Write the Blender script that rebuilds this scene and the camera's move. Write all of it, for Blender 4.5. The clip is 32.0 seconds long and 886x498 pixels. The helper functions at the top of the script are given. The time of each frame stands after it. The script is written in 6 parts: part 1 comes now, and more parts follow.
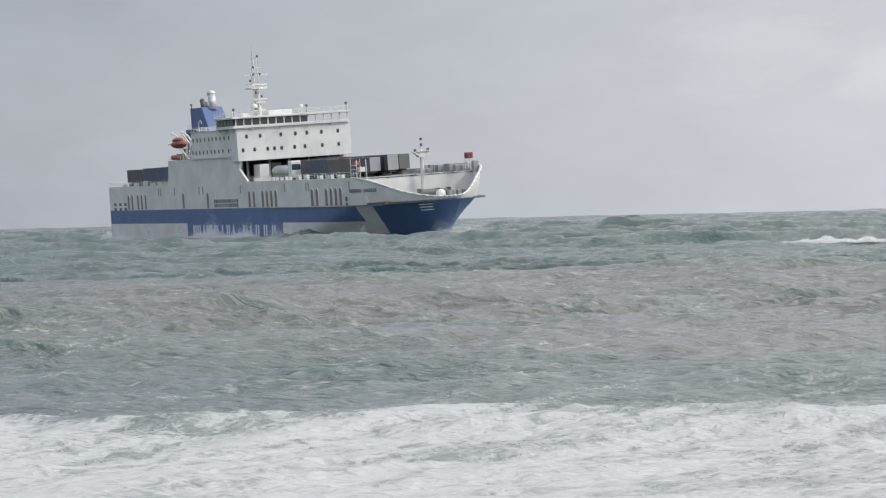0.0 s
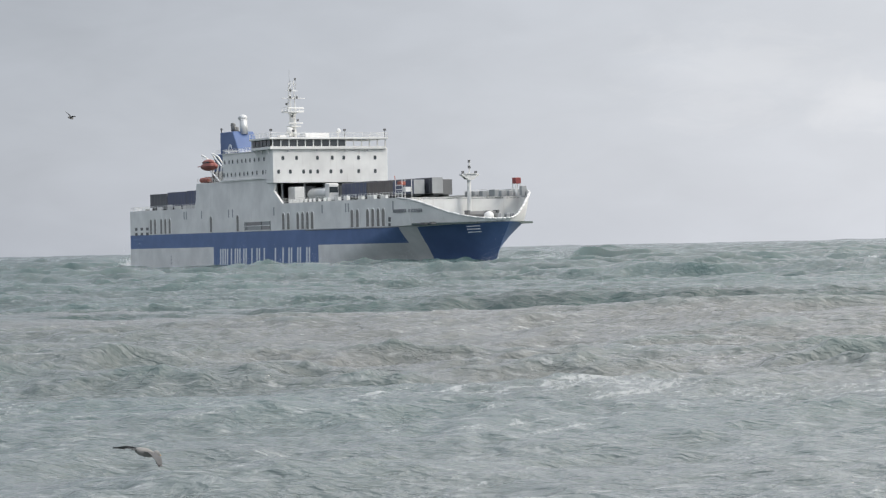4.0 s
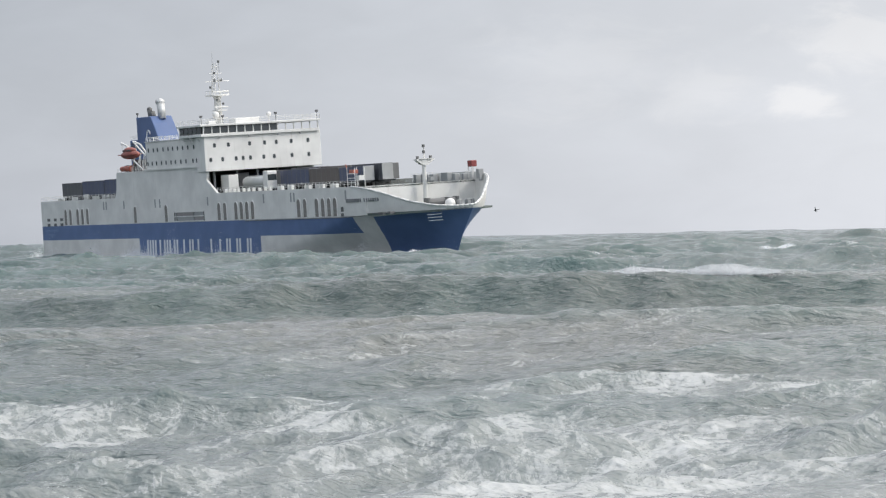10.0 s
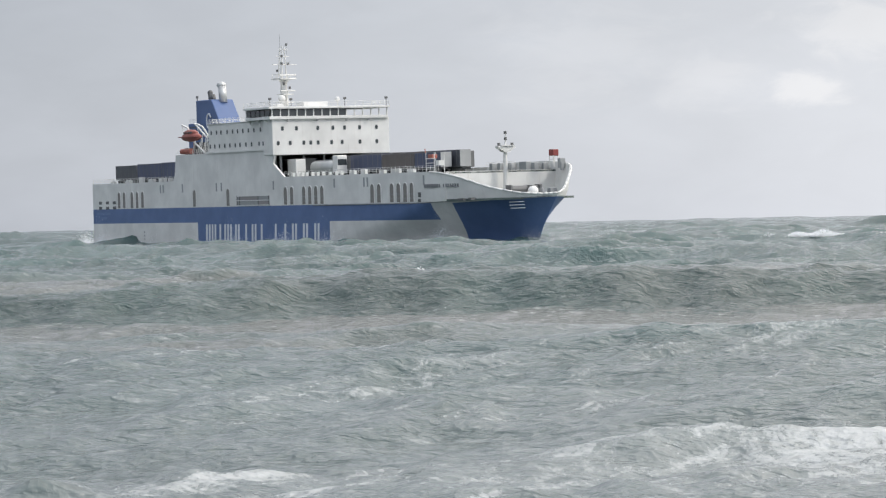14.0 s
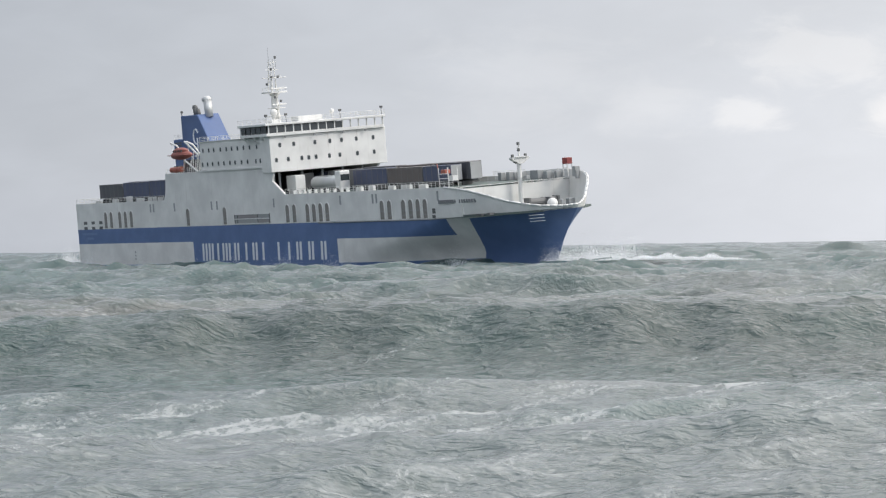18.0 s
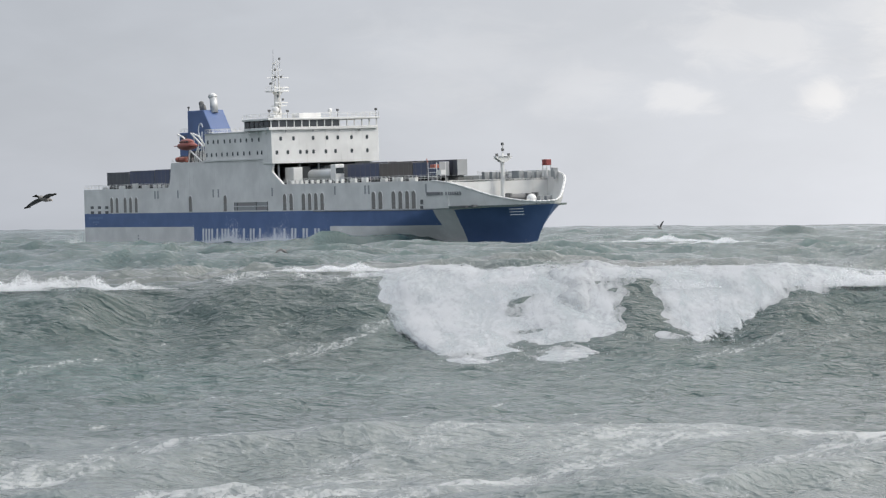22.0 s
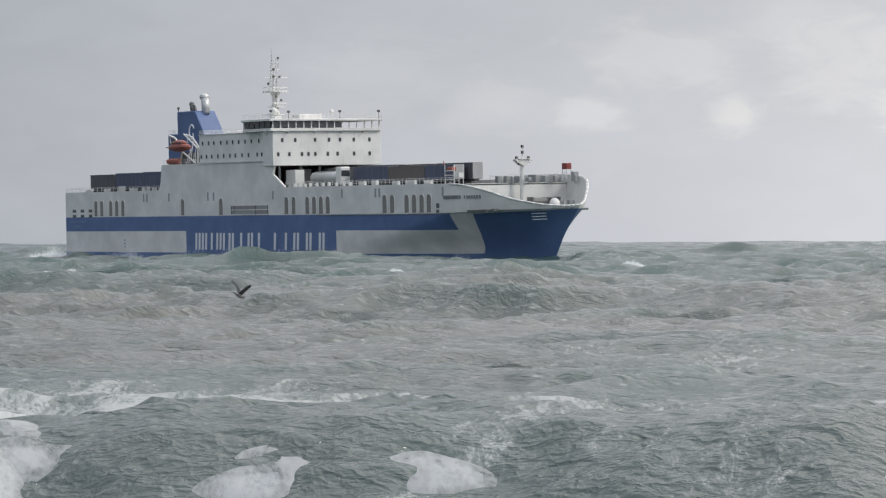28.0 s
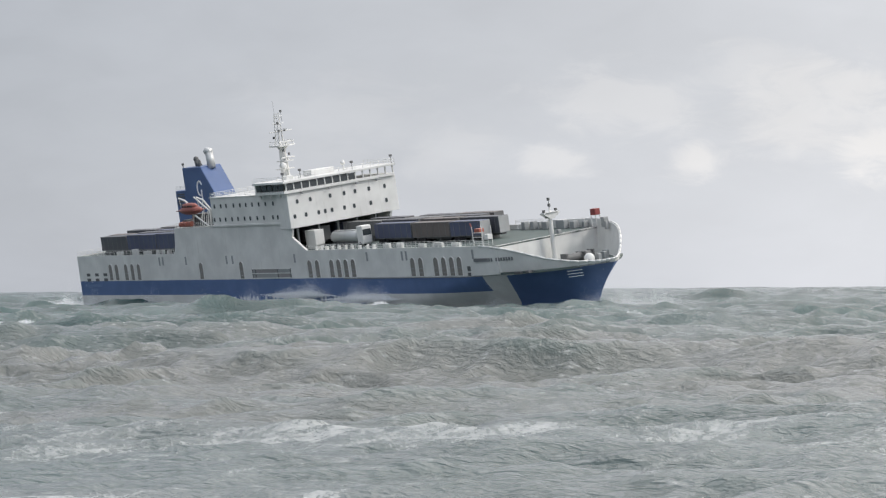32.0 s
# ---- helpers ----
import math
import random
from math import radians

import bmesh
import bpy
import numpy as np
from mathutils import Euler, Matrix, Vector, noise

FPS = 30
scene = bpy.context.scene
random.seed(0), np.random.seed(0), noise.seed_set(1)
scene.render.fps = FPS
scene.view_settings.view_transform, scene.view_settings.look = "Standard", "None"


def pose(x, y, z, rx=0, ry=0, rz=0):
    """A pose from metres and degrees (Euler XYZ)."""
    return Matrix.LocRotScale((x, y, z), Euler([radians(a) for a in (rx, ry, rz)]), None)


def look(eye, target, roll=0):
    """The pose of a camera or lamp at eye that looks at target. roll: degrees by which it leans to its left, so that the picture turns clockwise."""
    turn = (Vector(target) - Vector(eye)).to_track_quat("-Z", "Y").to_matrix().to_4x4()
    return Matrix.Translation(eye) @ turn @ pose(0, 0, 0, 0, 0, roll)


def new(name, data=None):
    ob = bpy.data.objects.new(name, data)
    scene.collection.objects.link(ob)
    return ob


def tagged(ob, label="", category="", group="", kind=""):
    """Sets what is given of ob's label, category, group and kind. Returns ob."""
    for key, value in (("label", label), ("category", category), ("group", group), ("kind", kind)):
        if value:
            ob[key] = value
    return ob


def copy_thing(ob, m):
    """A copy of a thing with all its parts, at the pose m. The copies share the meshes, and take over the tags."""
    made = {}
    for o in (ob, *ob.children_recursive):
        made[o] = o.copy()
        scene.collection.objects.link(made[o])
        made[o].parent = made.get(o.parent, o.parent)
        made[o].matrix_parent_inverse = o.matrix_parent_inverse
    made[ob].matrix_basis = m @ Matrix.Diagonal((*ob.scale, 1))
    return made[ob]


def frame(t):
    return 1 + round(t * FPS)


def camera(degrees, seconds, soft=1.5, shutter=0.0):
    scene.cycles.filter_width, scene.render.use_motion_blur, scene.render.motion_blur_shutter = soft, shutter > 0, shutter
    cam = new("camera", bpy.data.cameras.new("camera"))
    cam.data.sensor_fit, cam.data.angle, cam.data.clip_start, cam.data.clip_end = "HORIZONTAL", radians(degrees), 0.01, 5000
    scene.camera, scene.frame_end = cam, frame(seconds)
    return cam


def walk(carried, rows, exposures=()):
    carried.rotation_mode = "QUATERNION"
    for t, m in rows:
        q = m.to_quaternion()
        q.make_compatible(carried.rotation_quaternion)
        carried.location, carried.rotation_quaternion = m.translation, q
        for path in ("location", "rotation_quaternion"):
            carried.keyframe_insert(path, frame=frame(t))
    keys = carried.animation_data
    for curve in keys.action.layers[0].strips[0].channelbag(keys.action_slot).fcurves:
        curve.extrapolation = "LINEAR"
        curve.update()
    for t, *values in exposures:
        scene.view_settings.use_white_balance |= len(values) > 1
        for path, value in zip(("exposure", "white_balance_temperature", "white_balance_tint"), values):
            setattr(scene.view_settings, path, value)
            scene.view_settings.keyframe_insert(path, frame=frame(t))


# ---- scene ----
cam = camera(15.96, 32.0, soft=1.25)
EYE = (0.0, 0.0, 5.0)
# seconds, degrees turned right, degrees tilted up, degrees of lean
VIEW = [
    (0, -1.78, -0.602, -1.30), (0.5, -1.62, -0.581, -1.30), (1, -1.52, -0.684, -1.30), (1.5, -1.58, -0.796, -1.30), (2, -1.51, -0.800, -1.30),
    (2.5, -1.58, -0.707, -1.28), (4.5, -1.05, -0.000, -1.18), (5, -0.82, -0.013, -1.15), (5.5, -0.58, -0.046, -1.12), (6, -0.30, -0.059, -1.10),
    (6.5, -0.08, -0.612, -1.10), (7, 0.05, -0.704, -1.10), (7.5, -0.56, -0.756, -1.10), (8, -0.02, -0.407, -1.10), (8.5, 1.98, -0.387, -1.10),
    (9, 2.04, -0.131, -1.10), (9.5, 1.90, -0.141, -1.10), (10, 1.56, -0.285, -1.10), (10.5, 1.16, -0.725, -1.10), (11, 0.90, -0.694, -1.10),
    (11.5, 0.79, -0.694, -1.10), (12, 0.77, -0.684, -1.10), (12.5, 0.71, -0.459, -1.10), (13, 0.61, -0.177, -1.10), (13.5, 0.65, -0.255, -1.09),
    (14, 1.48, -0.518, -1.08), (14.5, 1.83, -0.739, -1.06), (16.5, 1.79, -0.450, -1.01), (17, 1.91, -0.275, -1.00), (17.5, 2.49, -0.176, -0.91),
    (18, 2.57, -0.098, -0.82), (18.5, 2.71, 0.133, -0.74), (19, 2.81, 0.355, -0.65), (19.5, 3.25, 0.467, -0.58), (20, 3.32, -0.553, -0.52),
    (20.5, 3.47, -0.670, -0.45), (21, 3.49, -0.595, -0.42), (21.5, 3.63, -0.470, -0.40), (22, 3.80, -0.453, -0.38), (22.5, 4.03, -0.455, -0.35),
    (23, 4.17, -0.472, -0.29), (23.5, 4.21, -0.288, -0.23), (24, 4.31, -0.146, -0.17), (24.5, 4.43, -0.149, -0.14), (25, 4.35, -0.091, -0.11),
    (25.5, 4.81, -0.084, -0.08), (26, 5.19, -0.148, -0.05), (26.5, 5.51, -0.304, -0.08), (28.5, 5.43, -0.153, -0.20), (29, 5.66, -0.268, -0.18),
    (29.5, 5.79, -0.382, -0.17), (30, 5.91, -0.425, -0.15), (30.5, 6.04, -0.266, -0.20), (31, 6.13, 0.088, -0.26), (31.5, 6.10, 0.257, -0.31),
    (32, 6.11, 0.673, -0.36),
]
walk(cam, [(t, pose(*EYE, 90 + up, 0, -right) @ pose(0, 0, 0, 0, 0, lean)) for t, right, up, lean in VIEW],
     [(0.0, -0.02), (2.5, 0.06), (5.0, 0.14), (14.0, 0.13), (18.0, 0.13), (21.0, 0.05), (23.0, 0.0), (25.0, -0.2), (28.0, -0.2), (32.0, -0.06)])

# ---- node helper ----
class Nodes:
    """Short forms for building node trees."""

    def __init__(self, tree):
        self.tree, self.links = tree, tree.links

    def add(self, kind, **values):
        n = self.tree.nodes.new(kind)
        for key, value in values.items():
            self.put(n.inputs[key.replace("_", " ")], value)
        return n

    def put(self, socket, value):
        if isinstance(value, bpy.types.NodeSocket):
            self.links.new(value, socket)
        elif isinstance(value, (tuple, list)) and len(value) == 3 and socket.type == "RGBA":
            socket.default_value = (*value, 1)
        else:
            socket.default_value = value

    def math(self, op, a, b=0.0, c=0.0, clamp=False):
        n = self.tree.nodes.new("ShaderNodeMath")
        n.operation, n.use_clamp = op, clamp
        for i, v in enumerate((a, b, c)):
            self.put(n.inputs[i], v)
        return n.outputs[0]

    def mix(self, f, a, b):
        n = self.tree.nodes.new("ShaderNodeMix")
        n.data_type = "RGBA"
        self.put(n.inputs[0], f)
        self.put(n.inputs[6], a)
        self.put(n.inputs[7], b)
        return n.outputs[2]

    def noise(self, vec, scale, detail=4.0, rough=0.55, warp=0.0):
        return self.add("ShaderNodeTexNoise", Vector=vec, Scale=scale, Detail=detail, Roughness=rough, Distortion=warp).outputs["Fac"]

    def ramp(self, v, lo, hi):
        n = self.tree.nodes.new("ShaderNodeMapRange")
        n.interpolation_type = "SMOOTHSTEP"
        self.put(n.inputs[0], v)
        n.inputs[1].default_value, n.inputs[2].default_value = lo, hi
        return n.outputs[0]

    def vmath(self, op, a, b=(0, 0, 0)):
        n = self.tree.nodes.new("ShaderNodeVectorMath")
        n.operation = op
        self.put(n.inputs[0], a)
        self.put(n.inputs[1], b)
        return n.outputs["Value"] if op in ("DOT_PRODUCT", "LENGTH") else n.outputs[0]

    def stretch(self, vec, x, y, z):
        return self.vmath("MULTIPLY", vec, (x, y, z))

    def turned(self, vec, deg, x, y, z):
        n = self.tree.nodes.new("ShaderNodeMapping")
        self.put(n.inputs["Vector"], vec)
        n.inputs["Rotation"].default_value = (0, 0, radians(deg))
        n.inputs["Scale"].default_value = (x, y, z)
        return n.outputs[0]

    def split(self, vec):
        n = self.tree.nodes.new("ShaderNodeSeparateXYZ")
        self.put(n.inputs[0], vec)
        return n.outputs

    def join(self, x, y, z):
        n = self.tree.nodes.new("ShaderNodeCombineXYZ")
        for i, v in enumerate((x, y, z)):
            self.put(n.inputs[i], v)
        return n.outputs[0]

    def bump(self, height, strength, distance, normal=None):
        n = self.add("ShaderNodeBump", Height=height, Strength=strength, Distance=distance)
        if normal:
            self.put(n.inputs["Normal"], normal)
        return n.outputs[0]


# ---- sky and light ----
SUN_UP, SUN_RIGHT = 42.0, 110.0
BANK = (0.69, 0.43, 0.59)   # the thin, bright part of the cloud cover
_a, _e = radians(SUN_RIGHT), radians(SUN_UP)
SUN_DIR = (math.sin(_a) * math.cos(_e), math.cos(_a) * math.cos(_e), math.sin(_e))
world = bpy.data.worlds.new("overcast_sky")
scene.world = world
world.use_nodes = True
world.node_tree.nodes.clear()
w = Nodes(world.node_tree)
sky = world.node_tree.nodes.new("ShaderNodeTexSky")
sky.sky_type, sky.sun_disc = "NISHITA", False
sky.sun_elevation, sky.sun_rotation = _e, _a
way = w.add("ShaderNodeTexCoord").outputs["Generated"]
dx, dy, dz = w.split(way)
right = w.math("MULTIPLY", w.math("ARCTAN2", dx, dy), 57.3)
up = w.math("MULTIPLY", w.math("ARCSINE", dz), 57.3)
glow = w.math("POWER", w.math("MAXIMUM", w.vmath("DOT_PRODUCT", way, BANK), 0.0), 2.0)
# broad cloud cover, softer and lighter towards the veiled sun
layer = w.join(w.math("MULTIPLY", right, 0.8), w.math("MULTIPLY", up, 1.9), 0.0)
cover = w.noise(layer, 0.16, 5, 0.5, 0.3)
small = w.noise(layer, 0.55, 5, 0.55, 0.4)
# heaped clouds low over the sea: degrees right and up, half sizes, weight
HEAPS = [(8.15, 2.25, 0.55, 0.30, 0.7), (10.75, 2.25, 0.50, 0.30, 1.0), (9.4, 3.3, 1.5, 0.60, 0.55), (12.9, 3.1, 1.6, 0.9, 0.7), (13.9, 2.4, 0.9, 0.5, 1.0),
         (6.3, 2.4, 0.9, 0.45, 0.35), (4.2, 3.0, 1.6, 0.8, 0.25), (11.9, 3.9, 1.0, 0.5, 0.4)]
rag = w.math("MULTIPLY_ADD", w.noise(layer, 0.9, 6, 0.62, 0.6), 3.2, -1.6)
heap = None
for r0, u0, rs, us, weight in HEAPS:
    a = w.math("DIVIDE", w.math("SUBTRACT", right, r0), rs)
    b = w.math("DIVIDE", w.math("SUBTRACT", up, u0), us)
    d = w.math("SQRT", w.math("ADD", w.math("MULTIPLY", a, a), w.math("MULTIPLY", b, b)))
    s = w.math("MULTIPLY", w.ramp(w.math("SUBTRACT", w.math("SUBTRACT", 1.5, d), rag), 0.0, 1.3), weight)
    heap = s if heap is None else w.math("MAXIMUM", heap, s)
low = w.ramp(up, 5.5, -0.5)
body = w.math("MULTIPLY_ADD", glow, 1.08, 0.292)
body = w.math("ADD", body, w.math("MULTIPLY", w.math("SUBTRACT", cover, 0.5), 0.16))
body = w.math("ADD", body, w.math("MULTIPLY", w.math("SUBTRACT", small, 0.5), 0.09))
body = w.math("ADD", body, w.math("MULTIPLY", low, w.math("MULTIPLY_ADD", glow, 0.35, 0.02)))
body = w.math("ADD", body, w.math("MULTIPLY", heap, 0.125))
body = w.math("MULTIPLY_ADD", w.math("MAXIMUM", w.math("MULTIPLY", dy, -1.0), 0.0), 0.42, body)   # unseen sky behind the eye, brightened to fill the sides that face it
body = w.math("MULTIPLY", body, w.math("MULTIPLY_ADD", w.math("MAXIMUM", w.math("SUBTRACT", dz, 0.09), 0.0), 1.3, 1.04))
warm = w.math("ADD", w.math("MULTIPLY", glow, 1.3), w.math("MULTIPLY", heap, 0.3), clamp=True)
tint = w.mix(warm, (0.885, 0.955, 1.09), (1.04, 1.0, 0.968))
cloud = w.vmath("MULTIPLY", tint, w.join(body, body, body))
clear = w.vmath("MULTIPLY", sky.outputs[0], (0.11, 0.11, 0.11))
colour = w.mix(0.93, clear, cloud)
back = w.add("ShaderNodeBackground", Color=colour, Strength=1.0)
out = world.node_tree.nodes.new("ShaderNodeOutputWorld")
w.links.new(back.outputs[0], out.inputs["Surface"])

_lamp = bpy.data.lights.new("veiled_sun", "SUN")
_lamp.energy, _lamp.angle, _lamp.color = 1.4, radians(12), (1.0, 0.95, 0.88)
sun = new("veiled_sun", _lamp)
sun.matrix_basis = look(Vector(SUN_DIR) * 50, (0, 0, 0))

# ---- materials ----
MAT = {}


def material(name, color=(0.5, 0.5, 0.5), rough=0.5, metal=0.0):
    m = bpy.data.materials.new(name)
    m.use_nodes = True
    b = m.node_tree.nodes["Principled BSDF"]
    b.inputs["Base Color"].default_value = (*color, 1)
    b.inputs["Roughness"].default_value = rough
    b.inputs["Metallic"].default_value = metal
    MAT[name] = m
    return Nodes(m.node_tree), b


def weathered(name, color, rough=0.5, metal=0.0, dirt=(0.2, 0.13, 0.08), amount=0.5, streak=True):
    """Painted steel: cloudy fading at metre scale, fine grime and rust that runs down."""
    n, b = material(name, color, rough, metal)
    at = n.add("ShaderNodeTexCoord").outputs["Object"]
    broad = n.noise(at, 0.16, 3)
    tone = n.mix(n.ramp(broad, 0.3, 0.75), tuple(c * 0.86 for c in color), tuple(min(1, c * 1.05) for c in color))
    runs = n.noise(n.stretch(at, 1.6, 1.6, 0.10 if streak else 1.6), 0.9, 5, 0.65)
    fine = n.noise(at, 5.0, 4)
    grime = n.math("MULTIPLY", n.ramp(runs, 0.56, 0.80), n.math("MULTIPLY_ADD", fine, 0.9, 0.2))
    n.put(b.inputs["Base Color"], n.mix(n.math("MULTIPLY", grime, amount), tone, dirt))
    n.put(b.inputs["Roughness"], n.math("MULTIPLY_ADD", fine, 0.25, rough - 0.1))
    n.put(b.inputs["Normal"], n.bump(n.noise(n.stretch(at, 0.35, 0.35, 0.35), 1.0, 2), 0.25, 0.06))
    return n, b, at


# blue and dark tones below are lifted: sea haze put into the colours
WHITE, BLUE = (0.77, 0.765, 0.735), (0.088, 0.145, 0.30)
weathered("white_steel", WHITE, 0.45, amount=0.45)
weathered("blue_steel", BLUE, 0.4, dirt=(0.12, 0.13, 0.15), amount=0.35)
weathered("grey_steel", (0.34, 0.35, 0.35), 0.5)
weathered("dark_steel", (0.13, 0.132, 0.13), 0.55, dirt=(0.10, 0.07, 0.05))
weathered("deck_green", (0.10, 0.13, 0.12), 0.7, streak=False)
weathered("boat_red", (0.30, 0.095, 0.075), 0.45, dirt=(0.2, 0.12, 0.1), amount=0.4)
weathered("orange_paint", (0.42, 0.13, 0.09), 0.4, dirt=(0.2, 0.1, 0.08), amount=0.3)
weathered("red_paint", (0.27, 0.06, 0.055), 0.45, amount=0.3)
weathered("navy_tarp", (0.085, 0.10, 0.165), 0.45, dirt=(0.10, 0.10, 0.10), amount=0.4)
weathered("black_tarp", (0.10, 0.104, 0.115), 0.5, dirt=(0.10, 0.10, 0.10), amount=0.4)
weathered("grey_tarp", (0.17, 0.17, 0.168), 0.5, dirt=(0.06, 0.06, 0.06), amount=0.4)
weathered("brown_tarp", (0.15, 0.13, 0.12), 0.5, dirt=(0.10, 0.10, 0.10), amount=0.4)
weathered("pale_door", (0.42, 0.425, 0.42), 0.5, dirt=(0.15, 0.14, 0.13), amount=0.5)
weathered("silver_tank", (0.55, 0.56, 0.55), 0.35, 0.4, dirt=(0.2, 0.2, 0.2), amount=0.4)
material("rubber", (0.02, 0.02, 0.02), 0.8)
material("letter_white", (0.74, 0.76, 0.78), 0.5)
material("letter_blue", (0.16, 0.24, 0.40), 0.5)
material("letter_dark", (0.22, 0.225, 0.23), 0.5)
weathered("port_shade", (0.27, 0.255, 0.235), 0.7, dirt=(0.16, 0.10, 0.06), amount=0.6)
n, b = material("dark_glass", (0.05, 0.058, 0.062), 0.12)
b.inputs["Specular IOR Level"].default_value = 0.6
# grey that puts indoor shade into garage, wheelhouse and door panel colour
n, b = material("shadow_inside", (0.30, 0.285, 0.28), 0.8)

# hull paint: white upper works, blue band, blue boot and bow, blue field behind the lettering
n, b, at = weathered("hull_paint", WHITE, 0.45, amount=0.3)
X, Y, Z = n.split(at)
wob = n.math("MULTIPLY_ADD", n.noise(at, 0.7, 2), 0.10, -0.05)
Zw, Xw = n.math("ADD", Z, wob), n.math("ADD", X, wob)
lt = lambda a, v: n.math("LESS_THAN", a, v)
gt = lambda a, v: n.math("GREATER_THAN", a, v)
mul = lambda *a: a[0] if len(a) == 1 else n.math("MULTIPLY", a[0], mul(*a[1:]))
boot = lt(Zw, 1.9)
band_end = n.math("MULTIPLY_ADD", Zw, 0.15, 166.5)
band = mul(gt(Zw, 6.9), lt(Zw, 10.35), n.math("LESS_THAN", Xw, band_end))
field = mul(gt(Xw, 60.0), lt(Xw, 125.2), lt(Zw, 7.0))
bow_start = n.math("MULTIPLY_ADD", Zw, 0.55, 168.75)
bow_top = n.math("MULTIPLY_ADD", Xw, 0.036, 3.85)
bow = n.math("MULTIPLY", n.math("GREATER_THAN", Xw, bow_start), n.math("LESS_THAN", Zw, bow_top))
blue = n.math("MINIMUM", n.math("ADD", n.math("ADD", boot, band), n.math("ADD", field, bow)), 1.0)
white_in = b.inputs["Base Color"].links[0].from_socket
blotch = n.ramp(n.noise(at, 0.22, 4), 0.35, 0.75)
blue_tone = n.mix(blotch, (0.096, 0.158, 0.315), (0.118, 0.188, 0.370))
scuff = n.ramp(n.noise(n.stretch(at, 1.0, 1.0, 3.0), 0.8, 5, 0.7), 0.62, 0.8)
blue_tone = n.mix(n.math("MULTIPLY", scuff, 0.35), blue_tone, (0.14, 0.15, 0.17))
salt = n.math("MULTIPLY", n.ramp(n.noise(n.stretch(at, 0.25, 0.25, 0.8), 0.5, 4), 0.45, 0.75), lt(Z, 7.0))
white_low = n.mix(n.math("MULTIPLY", salt, 0.12), white_in, (0.55, 0.57, 0.56))
n.put(b.inputs["Base Color"], n.mix(blue, white_low, blue_tone))
plates = n.math("MAXIMUM", gt(n.math("FRACT", n.math("DIVIDE", X, 8.0)), 0.985), gt(n.math("FRACT", n.math("DIVIDE", Z, 2.6)), 0.97))
n.put(b.inputs["Normal"], n.bump(n.math("MULTIPLY_ADD", plates, -0.3, n.noise(n.stretch(at, 0.3, 0.3, 0.45), 1.0, 2)), 0.3, 0.06))


# sea: dull green water with drifting silt, combed by the wind; foam lies in bands and long streaks
# bands of foam that run in with the swell: from, to along the sheet, softness, weight, x where it thins out, width of that (0: none)
FOAM_BANDS = [(20, 87, 4, 0.78, 0, 0), (140, 172, 10, 0.48, -4, 9), (171, 180, 3, 0.55, 8, -6), (184, 200, 4, 0.44, 0, 0), (236, 250, 8, 0.25, 0, 0),
              (250, 270, 8, 0.5, 2, -11), (272, 284, 5, 0.28, 0, 0), (347, 352, 2.5, 0.6, 0, 0), (349, 364, 3, 0.5, 10, -9), (384, 402, 5, 0.42, 20, -9)]


